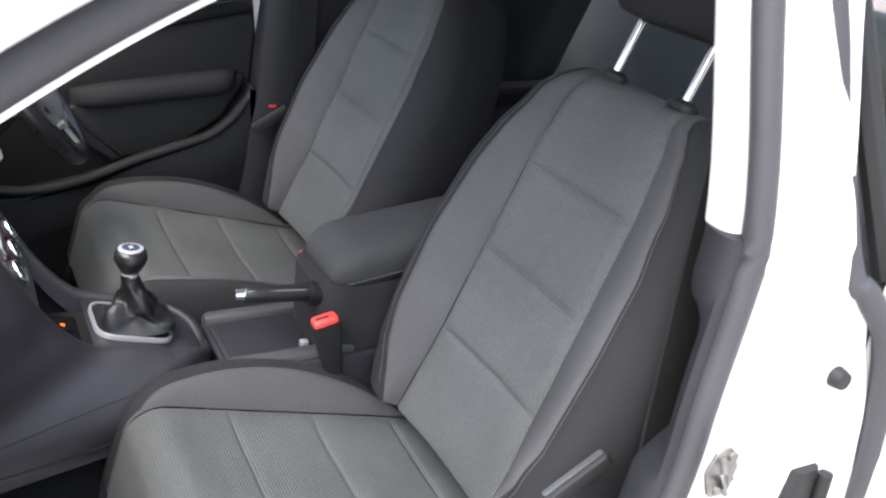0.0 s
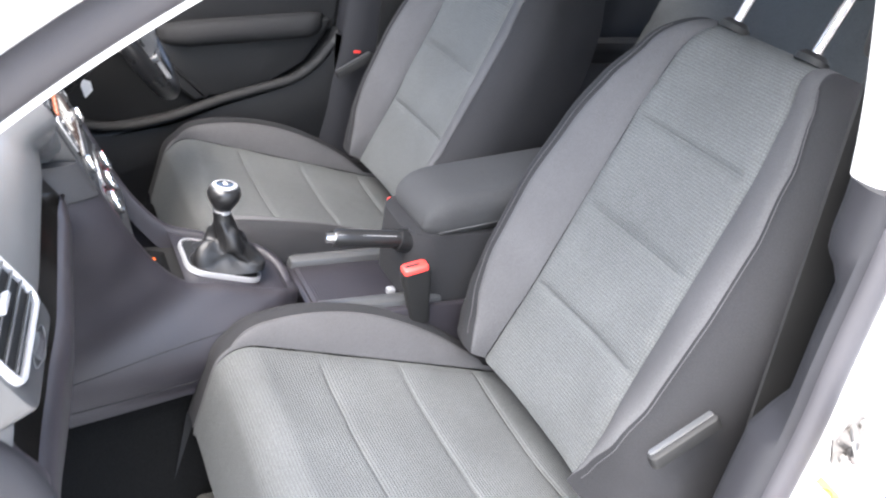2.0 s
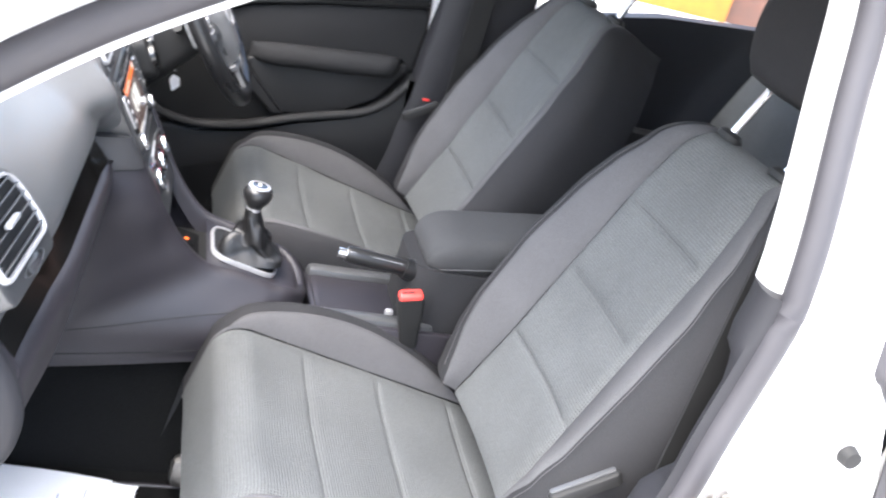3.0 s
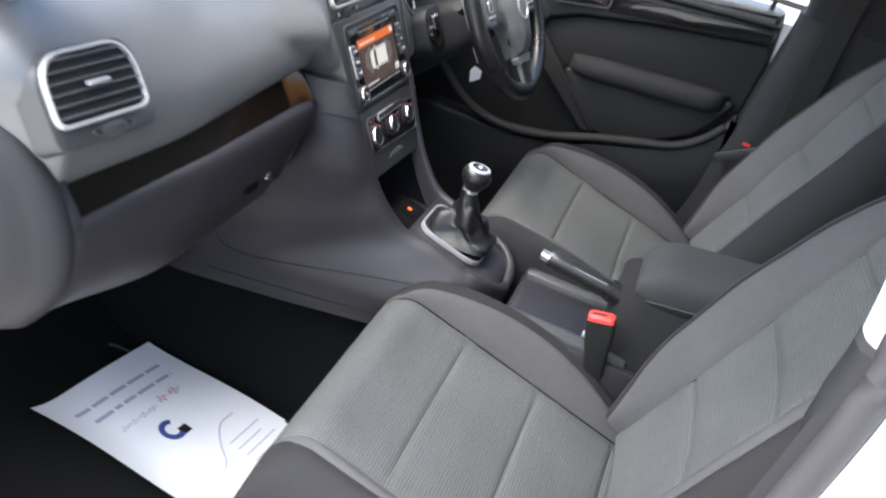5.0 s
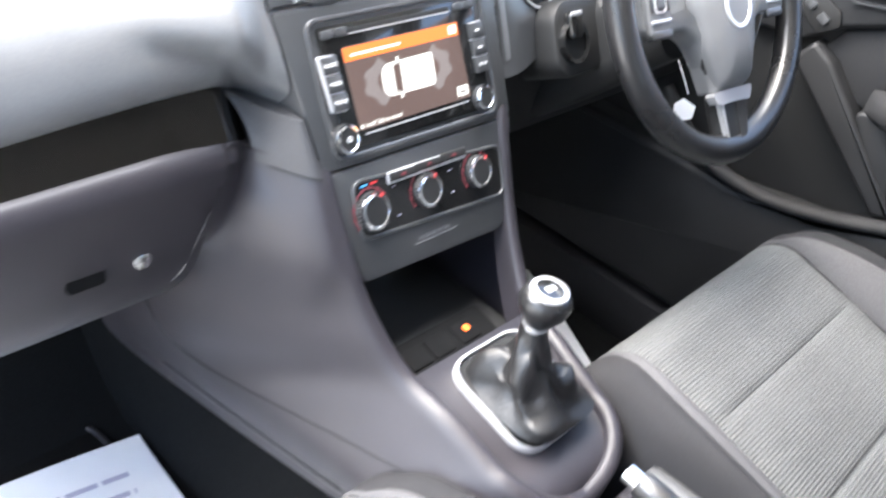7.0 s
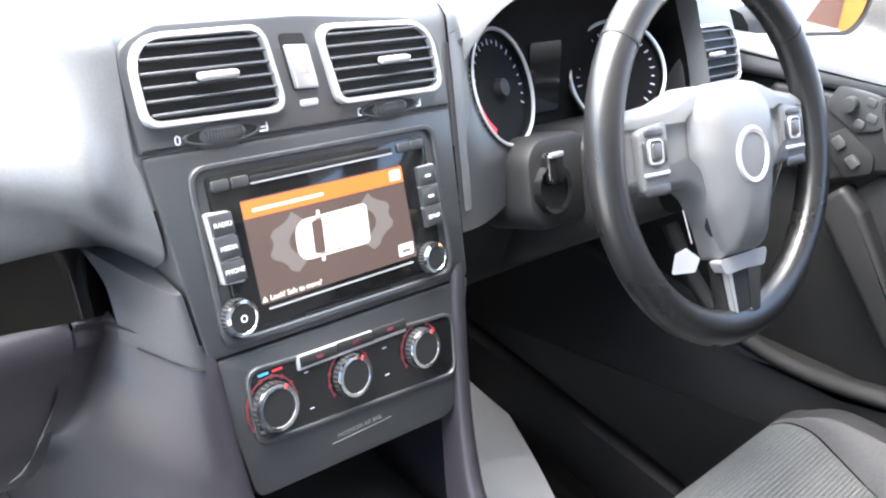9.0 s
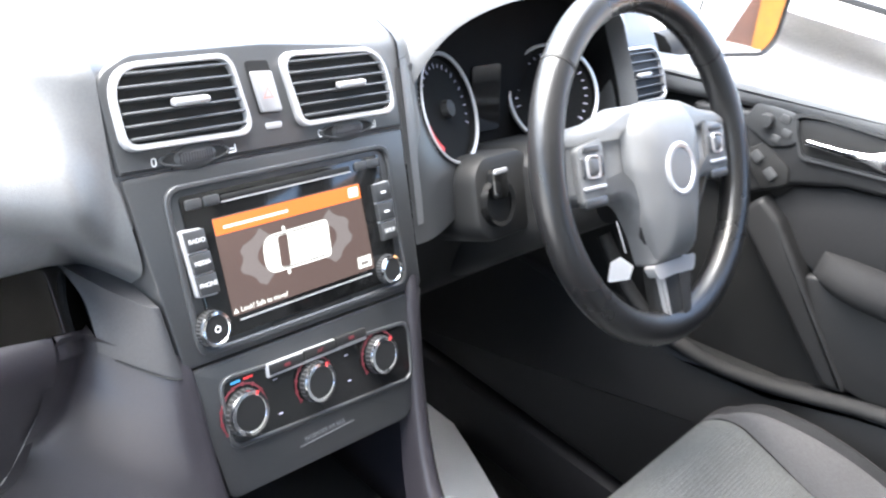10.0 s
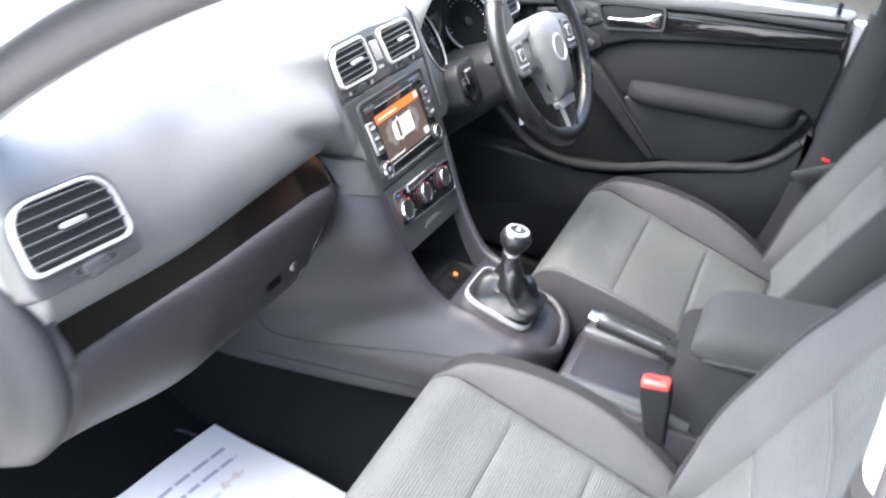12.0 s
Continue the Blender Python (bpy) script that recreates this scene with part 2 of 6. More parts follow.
def tube(points, r, n=12, closed=False, bm=None, flat=1.0, up=(0, 0, 1)):
    """A bar swept along points; r is one radius or one for each point; flat squeezes it across up."""
    bm = bm or bmesh.new()
    pts = [Vector(p) for p in points]
    rings = []
    for i, p in enumerate(pts):
        a = pts[i - 1] if (i or closed) else p
        b = pts[(i + 1) % len(pts)] if (i < len(pts) - 1 or closed) else p
        d = (b - a).normalized()
        side = d.cross(Vector(up))
        side = side.normalized() if side.length > 1e-4 else Vector((1, 0, 0))
        top = side.cross(d)
        rad = r[i] if isinstance(r, (list, tuple)) else r
        rings.append([bm.verts.new(p + side * rad * math.cos(2 * math.pi * k / n) + top * rad * flat * math.sin(2 * math.pi * k / n)) for k in range(n)])
    pairs = list(zip(rings, rings[1:])) + ([(rings[-1], rings[0])] if closed else [])
    for a, b in pairs:
        for k in range(n):
            bm.faces.new((a[k - 1], a[k], b[k], b[k - 1]))
    if not closed:
        bm.faces.new(rings[0][::-1])
        bm.faces.new(rings[-1])
    return bm


def loft(sections, closed=True, cap=True, bm=None):
    """A skin over sections that have the same count of points."""
    bm = bm or bmesh.new()
    rows = [[bm.verts.new(Vector(p)) for p in s] for s in sections]
    n = len(rows[0])
    for a, b in zip(rows, rows[1:]):
        for i in range(0 if closed else 1, n):
            bm.faces.new((a[i - 1], a[i], b[i], b[i - 1]))
    if cap and closed:
        bm.faces.new(rows[0][::-1])
        bm.faces.new(rows[-1])
    return bm


def sheet(fn, us, vs, bm=None, thick=0.0):
    """A surface fn(u, v) over a grid, with UV in metres."""
    bm = bm or bmesh.new()
    uv = bm.loops.layers.uv.verify()
    grid = [[bm.verts.new(fn(u, v)) for u in us] for v in vs]
    for j in range(len(vs) - 1):
        for i in range(len(us) - 1):
            f = bm.faces.new((grid[j][i], grid[j][i + 1], grid[j + 1][i + 1], grid[j + 1][i]))
            for loop, (a, b) in zip(f.loops, ((i, j), (i + 1, j), (i + 1, j + 1), (i, j + 1))):
                loop[uv].uv = (us[a], vs[b])
    return bm


def spread(a, b, n):
    return [a + (b - a) * k / n for k in range(n + 1)]


def smooth(a, b, x):
    t = max(0.0, min(1.0, (x - a) / (b - a)))
    return t * t * (3 - 2 * t)


def curve_through(keys, x):
    """A smooth value at x through (x, y) keys."""
    if x <= keys[0][0]:
        return keys[0][1]
    for (xa, ya), (xb, yb) in zip(keys, keys[1:]):
        if x <= xb:
            return ya + (yb - ya) * smooth(xa, xb, x) * 0.5 + (yb - ya) * (x - xa) / (xb - xa) * 0.5
    return keys[-1][1]


def spline(points, per=8):
    """A smooth line through points."""
    p = [Vector(q) for q in points]
    p = [2 * p[0] - p[1]] + p + [2 * p[-1] - p[-2]]
    out = []
    for i in range(1, len(p) - 2):
        a, b, c, d = p[i - 1:i + 3]
        for k in range(per):
            t = k / per
            out.append(0.5 * ((2 * b) + (c - a) * t + (2 * a - 5 * b + 4 * c - d) * t * t + (3 * b - a - 3 * c + d) * t ** 3))
    return out + [p[-2]]


def lettering(name, text, m, size, mat, parent, align="CENTER"):
    c = bpy.data.curves.new(name, "FONT")
    c.body, c.size, c.align_x, c.align_y = text, size, align, "CENTER"
    c.extrude = 0.00015
    tmp = bpy.data.objects.new(name, c)
    scene.collection.objects.link(tmp)
    me = bpy.data.meshes.new_from_object(tmp.evaluated_get(bpy.context.evaluated_depsgraph_get()))
    bpy.data.objects.remove(tmp)
    me.transform(m)
    me.materials.clear()
    me.materials.append(mat)
    ob = new(name, me)
    ob.parent = parent
    return ob

# ---- shell of the car ----
def slab(x0, x1, y0, y1, z0, z1, r=0.01, bm=None):
    return block((x0 + x1) / 2, (y0 + y1) / 2, (z0 + z1) / 2, x1 - x0, y1 - y0, z1 - z0, r, bm=bm)


# Ground all round, to the horizon.
bm = bmesh.new()
bmesh.ops.create_grid(bm, x_segments=2, y_segments=2, size=400, matrix=Matrix.Translation((0, 0, -0.08)))
solid("ground", bm, GROUND, "pale sandy gravel yard under the car", "ground", "structure")

# Floor pan with the tunnel and the sloping toe board.
def floor_pt(u, v):
    z = 0.205 + 0.30 * smooth(0.46, 0.85, v)
    tunnel = smooth(0.10, 0.07, abs(u)) * (0.42 - z if v < 0.5 else 0.3)
    return (u, v, z + max(0, tunnel) + 0.09 * smooth(0.66, 0.72, abs(u)))
solid("floor", sheet(floor_pt, spread(-0.74, 0.74, 74), spread(-1.5, 0.95, 60)), CARPET, "black carpeted floor of the car", "floor", "structure")
bm = sheet(lambda u, v: (u, 0.9, v), spread(-0.74, 0.74, 4), spread(0.2, 0.96, 4))
solid("wall_front", bm, BLACK, "dark bulkhead behind the dashboard", "wall", "structure")

# Roof and headliner.
def roof_pt(u, v, up=0.0):
    z = 1.43 - 0.10 * smooth(0.35, 0.72, abs(u)) - 0.20 * smooth(0.0, 0.42, v) * 0.6 - 0.08 * smooth(-1.0, -2.1, v)
    return (u, v, z + up)
solid("ceiling", sheet(roof_pt, spread(-0.62, 0.62, 20), spread(-2.0, 0.10, 24)), HEADLINER, "pale grey cloth headliner", "ceiling", "structure")
solid("roof", sheet(lambda u, v: roof_pt(u, v, 0.04), spread(-0.66, 0.66, 20), spread(-2.05, 0.13, 24)), PAINT, "white painted roof panel", "roof", "structure")

# Rear hatch and rear quarter walls that close the cabin behind.
bm = slab(-0.70, 0.70, -2.2, -2.1, 0.2, 0.95)
solid("wall_back", bm, PILLAR_DARK, "dark trimmed tailgate behind the rear seat", "wall", "structure")

for sign, side in ((-1, "passenger"), (1, "driver")):
    bm = prism(rpoly([(1.36, 0.28), (2.12, 0.28), (2.12, 1.34), (1.62, 1.40), (1.30, 1.36), (1.44, 1.02)], 0.02, 3), Matrix(((0, 0, sign, sign * 0.66), (-1, 0, 0, 0), (0, 1, 0, 0), (0, 0, 0, 1))), 0.0, 0.10)
    solid("wall_rear_" + side, bm, PILLAR_DARK, f"dark rear quarter trim on the {side} side", "wall", "structure")

A_CURVE = [(0.66, 0.714), (0.53, 0.826), (0.45, 0.905), (0.35, 1.004), (0.25, 1.0855), (0.15, 1.152), (0.05, 1.207), (-0.05, 1.250), (-0.16, 1.288), (-0.32, 1.325), (-0.60, 1.345)]


def opening_bar(x, off_y, off_z, r, flat, sign):
    """A bar along the curved front edge of the door opening."""
    return tube(spline([(sign * x, y + off_y, z + off_z) for y, z in A_CURVE], 6), r, 12, flat=flat, up=(1, 0, 0))


for sign, side in ((-1, "passenger"), (1, "driver")):
    body = thing("door_frame", f"white painted door frame round the {side} door opening", "door frame", kind="structure")
    part("roof_rail", opening_bar(0.688, 0.052, 0.074, 0.045, 0.8, sign), PAINT, body)
    part("pillar_trim", opening_bar(0.612, 0.018, 0.028, 0.024, 0.9, sign), PILLAR, body, "pale grey pillar trim")
    if sign < 0:
        part("door_seal", opening_bar(0.650, 0.016, 0.022, 0.023, 1.0, sign), RUBBER, body, "soft grey rubber door seal")
        part("trim_lip", opening_bar(0.632, 0.0, 0.0, 0.0065, 1.0, sign), PILLAR, body, "pale edge lip of the pillar trim")


# B-pillars: painted body, lower dark trim, pale upper trim and the rubber seal along the opening.
def b_line(z):
    """The y of the pillar's front edge at a height."""
    return curve_through([(0.30, -0.298), (0.62, -0.369), (0.80, -0.398), (1.0, -0.419), (1.25, -0.402), (1.36, -0.390)], z)


for sign, side in ((-1, "passenger"), (1, "driver")):
    pillar = thing("centre_pillar", f"white centre pillar with grey trim beside the {side} seat", "pillar", (-0.022 if sign < 0 else 0.0, 0, 0), kind="structure")
    lean = lambda z: 0.060 * smooth(0.98, 1.4, z)
    rows = []
    for z in spread(0.25, 1.36, 36):
        b, back = b_line(z), curve_through([(0.2, -0.64), (0.674, -0.630), (0.807, -0.612), (0.93, -0.57), (1.0, -0.525), (1.25, -0.44), (1.36, -0.42)], z)
        rows.append([(sign * (x - lean(z)), y, z) for x, y in ((0.727, b - 0.034), (0.742, b - 0.046), (0.759, b - 0.066), (0.764, b - 0.09), (0.764, back), (0.70, back), (0.70, b - 0.05))])
    part("painted_panel", loft(rows), PAINT, pillar, angle=50)
    wide_by = 0.0 if sign < 0 else 0.08
    rows = []
    for z in spread(0.25, 1.012, 42):
        b = b_line(z)
        cut = 0.040 * smooth(0.745, 0.775, z) * smooth(0.95, 0.90, z) if sign < 0 else 0.0
        rows.append([(sign * x, y, z) for x, y in ((0.668, b - cut - 0.006), (0.676, b - cut * 0.8), (0.70, b + 0.006 - 0.3 * cut), (0.716, b + 0.004), (0.724, b - 0.008), (0.724, b - 0.12 - wide_by), (0.655, b - 0.12 - wide_by), (0.662, b - 0.05))])
    part("lower_trim", loft(rows), PILLAR_DARK, pillar, "dark grey plastic lower pillar trim", angle=50)
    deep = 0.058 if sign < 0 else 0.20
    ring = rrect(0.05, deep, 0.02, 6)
    # Driver side swaps the pale trim for dark: its shade is put into the colour.
    part("upper_trim", loft([[(sign * (0.684 + px - 0.9 * lean(z)), b_line(z) - 0.002 - deep / 2 + py, z) for px, py in ring] for z in spread(1.012, 1.36, 12)]), PILLAR if sign < 0 else PILLAR_DARK, pillar, "pale grey upper pillar trim" if sign < 0 else "upper pillar trim with shade put into its grey")
    part("door_seal", tube([(sign * (0.7235 - lean(z)), b_line(z) - 0.019, z) for z in spread(0.28, 1.36, 60)], 0.0145, 12), RUBBER, pillar, "grey rubber door seal")

# Sill along the passenger door opening.
sill = thing("door_sill", "white painted sill with a dark plastic scuff trim", "sill", kind="structure")
part("painted_sill", slab(-0.80, -0.70, -0.35, 0.75, 0.12, 0.30, 0.02), PAINT, sill)
part("scuff_trim", slab(-0.705, -0.64, -0.36, 0.70, 0.2, 0.325, 0.015), PILLAR_DARK, sill, "dark grey plastic scuff trim")
bm = slab(0.66, 0.80, -1.4, 0.75, 0.12, 0.30, 0.02)
solid("door_sill", bm, PILLAR_DARK, "dark plastic sill trim under the driver door", "sill", "structure")

# The passenger-side front wing and its inner end, ahead of the opening.
bm = slab(-0.80, -0.70, 0.60, 1.5, 0.15, 0.86, 0.03)
solid("front_wing", bm, PAINT, "white front wing ahead of the door opening", "wing", "structure")
bm = slab(0.72, 0.80, 0.60, 1.5, 0.15, 0.86, 0.03)
solid("front_wing", bm, PAINT, "white front wing on the driver side", "wing", "structure")
bm = sheet(lambda u, v: (u, v, 0.88 - 0.12 * smooth(0.9, 1.7, v)), spread(-0.72, 0.72, 8), spread(0.92, 1.75, 10))
solid("bonnet", bm, PAINT, "white bonnet ahead of the windscreen", "bonnet", "structure")


# ---- seats ----
CUSH_SEAMS = (0.064, -0.065, -0.2)
BACK_SEAMS = (0.0, 0.137, 0.274)


def seam_dip(v, seams, depth=0.006, width=0.0045):
    return -depth * max(math.exp(-((v - s) / width) ** 2) for s in seams)


def puff(v, seams, lo, hi):
    marks = sorted((lo, *seams, hi))
    for a, b in zip(marks, marks[1:]):
        if a <= v <= b:
            t = (v - a) / (b - a)
            return 0.0045 * (4 * t * (1 - t)) ** 0.6
    return 0.0


def make_seat(base, outer, label):
    """A front seat; outer is the side of the door: -1 or 1."""
    seat = thing("front_seat", label, "car seat", base, "front seats")
    c0, uc, nc = Vector((0, 0.04, 0.308)), Vector((0, 0.966, 0.259)), Vector((0, -0.259, 0.966))
    b0, ub, nb = Vector((0, -0.202, 0.443)), Vector((0, -0.389, 0.921)), Vector((0, 0.921, 0.389))
    ex = Vector((1, 0, 0))

    # Cushion. v runs forward and rolls over the front edge.
    def roll(v, edge, r):
        if v < edge:
            return v, 0.0
        a = min((v - edge) / r, math.pi / 2)
        return edge + r * math.sin(a), -r * (1 - math.cos(a)) - max(0.0, v - edge - r * math.pi / 2)

    def cfield(u, v):
        vv, hh = roll(v, 0.15, 0.05)
        return vv, hh

    def moon(v):
        t = max(0.0, min(1.0, (v + 0.225) / 0.41))
        return math.sin(math.pi * t)

    def wide(v):
        return 0.008 + 0.046 * moon(v) ** 0.6

    def tall(v):
        return 0.047 * moon(v) ** 0.75

    def c_insert(u, v):
        vv, hh = cfield(u, v)
        k = u / 0.19
        h = hh - 0.010 * (1 - k * k) * smooth(0.2, 0.1, v) + 0.6 * puff(v, CUSH_SEAMS, -0.26, 0.2) * (1 - k ** 6) + seam_dip(v, CUSH_SEAMS, 0.0024, 0.0035) * (1 - k ** 8)
        h -= 0.006 * math.exp(-((abs(u) - 0.19) / 0.005) ** 2)
        h += 0.0022 * noise.noise(Vector((u * 11, v * 9, outer * 3.1))) + 0.0010 * noise.noise(Vector((u * 30, v * 24, outer * 5.0)))
        return c0 + ex * u + uc * vv + nc * h

    def c_bolster(side):
        def fn(q, v):
            vv, hh = cfield(0, v)
            h = hh + tall(v) * math.sin(q * math.pi / 2 * 0.72) - 0.004 * math.exp(-((q * wide(v)) / 0.004) ** 2) + 0.004 * math.sin(math.pi * q)
            h -= 0.003 * math.exp(-(((1 - q) * wide(v)) / 0.004) ** 2)
            h += 0.0025 * noise.noise(Vector((q * 1.5, v * 12, side * 2 + outer))) * math.sin(math.pi * q)
            return c0 + ex * side * (0.19 + wide(v) * q) + uc * vv + nc * h
        return fn

    def c_outer(side):
        def fn(q, v):
            vv, hh = cfield(0, v)
            end = 0.278 - 0.02 * smooth(0.08, 0.2, v)
            start = 0.19 + wide(v)
            if q <= 1:
                u = start + (end - start) * math.sin(q * math.pi / 2)
                rise = tall(v) * (0.905 + 0.12 * math.sin(min(1.0, q / 0.45) * math.pi / 2))
                h = rise - (tall(v) + 0.035) * max(0.0, 1 - math.cos(max(0.0, q - 0.22) / 0.78 * math.pi / 2)) - 0.003 * math.exp(-(q * (end - start) / 0.004) ** 2)
            else:
                u, h = end, -0.035 - 0.11 * (q - 1)
            return c0 + ex * side * u + uc * (vv - 0.012 * max(0, q - 0.3) * smooth(0.1, 0.2, v)) + nc * (hh + h)
        return fn

    cushion = part("cushion", sheet(c_insert, spread(-0.19, 0.19, 24), spread(-0.27, 0.33, 120)), INSERT, seat, "ribbed grey fabric seat cushion")
    for side in (-1, 1):
        part("cushion_bolster", sheet(c_bolster(side), spread(0, 1, 10), spread(-0.27, 0.33, 80)), BOLSTER, cushion, "plain grey fabric side bolster")
        part("cushion_side", sheet(c_outer(side), spread(0, 2, 16), spread(-0.27, 0.33, 80)), SEAT_SIDE, cushion, "dark grey fabric cushion side")
    part("seat_base", block(0, 0.02, 0.155, 0.46, 0.40, 0.16, 0.03, m=Matrix.Rotation(radians(9), 4, "X")), BLACK, seat, "black seat frame under the cushion")
    for side in (-1, 1):
        part("seat_rail", slab(side * 0.2 - 0.022, side * 0.2 + 0.022, -0.30, 0.235, 0.0, 0.045, 0.006), BLACK, seat, "steel seat rail")
        part("rail_foot", block(side * 0.2, 0.245, 0.05, 0.03, 0.05, 0.06, 0.014), STEEL, seat, "bare steel rail foot")

    # Backrest. v runs up and rolls over the top.
    wi = [(-0.15, 0.142), (0.0, 0.130), (0.27, 0.124), (0.36, 0.114), (0.42, 0.095)]
    wc = [(-0.15, 0.146), (-0.11, 0.166), (-0.06, 0.190), (0.0, 0.205), (0.12, 0.209), (0.22, 0.201), (0.30, 0.183), (0.37, 0.156), (0.43, 0.117)]
    hb = [(-0.15, 0.024), (-0.03, 0.038), (0.10, 0.037), (0.25, 0.026), (0.36, 0.012), (0.43, 0.002)]

    def b_insert(u, v):
        vv, hh = roll(v, 0.385, 0.045)
        w = curve_through(wi, vv)
        h = hh - 0.010 * (1 - u * u) + puff(v, BACK_SEAMS, -0.15, 0.43) * (1 - u ** 6) + seam_dip(v, BACK_SEAMS, 0.0042, 0.004) * (1 - u ** 8) - 0.006 * math.exp(-((1 - abs(u)) * w / 0.005) ** 2)
        h += 0.0022 * noise.noise(Vector((u * 2.2, v * 9, outer * 7.3))) + 0.0010 * noise.noise(Vector((u * 5, v * 22, outer)))
        return b0 + ex * u * w + ub * vv + nb * h

    def b_bolster(side):
        def fn(q, v):
            vv, hh = roll(v, 0.385, 0.045)
            a, c = curve_through(wi, vv), curve_through(wc, vv)
            h = hh + curve_through(hb, vv) * math.sin(q * math.pi / 2) ** 1.15 - 0.005 * math.exp(-(q * (c - a) / 0.004) ** 2) - 0.003 * math.exp(-((1 - q) * (c - a) / 0.004) ** 2)
            return b0 + ex * side * (a + (c - a) * q) + ub * vv + nb * h
        return fn

    def b_side(side):
        def fn(q, v):
            vv, hh = roll(v, 0.385, 0.045)
            c, top = curve_through(wc, vv), curve_through(hb, vv)
            end = c + 0.016 + 0.042 * smooth(0.50, 0.25, vv) + 0.045 * smooth(0.0, -0.14, vv)
            if q <= 1:
                u = c + (end - c) * math.sin(q * math.pi / 2)
                h = top - (top + 0.03) * (1 - math.cos(q * math.pi / 2)) - 0.003 * math.exp(-(q * 0.05 / 0.004) ** 2)
            elif q <= 2:
                u, h = end - 0.02 * (q - 1) ** 2, -0.03 - 0.105 * (q - 1)
            else:
                u, h = (end - 0.02) * (3 - q), -0.135 - 0.012 * math.sin(math.pi / 2 * (q - 2))
            return b0 + ex * side * u + ub * vv + nb * (h + max(hh, -0.09) * smooth(2.6, 0.0, q))
        return fn

    back = part("backrest", sheet(b_insert, spread(-1, 1, 24), spread(-0.15, 0.455, 121)), INSERT, seat, "ribbed grey fabric backrest")
    uvs = back.data.uv_layers[0].data
    for d in uvs:
        d.uv = (d.uv[0] * 0.13, d.uv[1])
    for side in (-1, 1):
        part("back_bolster", sheet(b_bolster(side), spread(0, 1, 12), spread(-0.15, 0.455, 80)), BOLSTER, back, "plain grey fabric back bolster")
        part("back_side", sheet(b_side(side), spread(0, 3, 30), spread(-0.15, 0.455, 80)), SEAT_SIDE, back, "dark grey fabric backrest side")
        pts = [b_side(side)(0.08, v) + nb * 0.0012 for v in spread(-0.13, 0.40, 50)]
        part("stitching", tube(pts, 0.0007, 6), BOLSTER, back, "pale stitched seam")

    # Headrest on two polished posts.
    for u in (-0.073, 0.073):
        foot = b0 + ex * u + ub * 0.425 - nb * 0.035
        part("headrest_post", tube([foot - ub * 0.03, foot + ub * 0.16], 0.0065, 12, up=(1, 0, 0)), CHROME, seat, "polished steel headrest post")
        part("post_collar", lathe([(0.0, 0.0), (0.02, 0.0), (0.02, 0.008), (0.014, 0.014), (0.0, 0.014)], Matrix.Translation(foot) @ Matrix.Rotation(radians(22.9), 4, "X") @ Matrix.Diagonal((1.2, 0.9, 1, 1)), 20), BLACK, seat, "black plastic post collar")
    rows = []
    for k in range(13):
        s = k / 12
        e = math.sin(math.pi * min(1, max(0, s))) ** 0.35 if 0 < s < 1 else 0.25
        w, d = 0.265 * (0.80 + 0.20 * math.sin(math.pi * s)) * (0.8 + 0.2 * e), 0.115 * (0.45 + 0.55 * e)
        mid = b0 + ub * (0.515 + 0.19 * s) - nb * (0.02 - 0.03 * s)
        rows.append([mid + ex * px + nb * py for px, py in rrect(w, d, d * 0.45, 6)])
    part("headrest", loft(rows), SEAT_SIDE, seat, "dark grey padded headrest", angle=70)

    # Trim on the door side: valance, recline lever, airbag tag.
    part("side_valance", block(outer * 0.262, -0.06, 0.225, 0.03, 0.46, 0.10, 0.013, m=Matrix.Rotation(radians(8), 4, "X")), BLACK, seat, "black plastic side valance")
    m = pose(outer * 0.276, -0.168, 0.466, -30, 0, 0)
    lever = part("recline_lever", prism(rrect(0.018, 0.092, 0.008), m @ pose(0, 0, 0, 0, 0, 0), -0.008, 0.008, 0.005), BLACK, seat, "black recline lever with a satin grip")
    part("lever_grip", prism(rrect(0.008, 0.084, 0.003), m @ Matrix.Translation((0.003, 0, 0)), 0.0080, 0.0090, 0.0005), TRAY, lever)
    tag = b0 + ex * outer * 0.246 + ub * 0.235 - nb * 0.075
    part("airbag_tag", block(0, 0, 0, 0.004, 0.014, 0.045, 0.001, m=Matrix.Translation(tag) @ Matrix.Rotation(radians(22), 4, "X")), MARK, seat, "small white sewn airbag tag")
    return seat


P_BASE = (-0.361, -0.20, 0.214)
D_BASE = (0.361, -0.245, 0.239)
make_seat(P_BASE, -1, "grey ribbed fabric front passenger seat with dark headrest")
make_seat(D_BASE, 1, "grey ribbed fabric driver seat, set slightly back")

# ---- dashboard ----
FACE = Matrix(((1, 0, 0, 0), (0, 0.4472, -0.8944, 0.160), (0, 0.8944, 0.4472, 0.738), (0, 0, 0, 1)))


def face_y(z):
    return 0.160 + 0.5 * (z - 0.738)


PAD = [(0.88, 0.945), (0.70, 0.975), (0.55, 0.985), (0.46, 0.988), (0.39, 0.975), (0.345, 0.953), (0.311, 0.920), (0.285, 0.885), (0.270, 0.858), (0.2655, 0.840), (0.269, 0.827), (0.274, 0.822)]
LID = [(0.272, 0.789), (0.256, 0.787), (0.246, 0.784), (0.240, 0.774), (0.238, 0.755), (0.241, 0.71), (0.252, 0.665), (0.270, 0.630), (0.290, 0.610), (0.32, 0.602), (0.50, 0.585)]
RIM = [(-0.1285, 0.2075, 0.832), (-0.1195, 0.190, 0.800), (-0.113, 0.1745, 0.7742), (-0.107, 0.138, 0.702), (-0.099, 0.104, 0.650), (-0.090, 0.065, 0.613), (-0.087, 0.01, 0.597), (-0.085, -0.048, 0.579)]
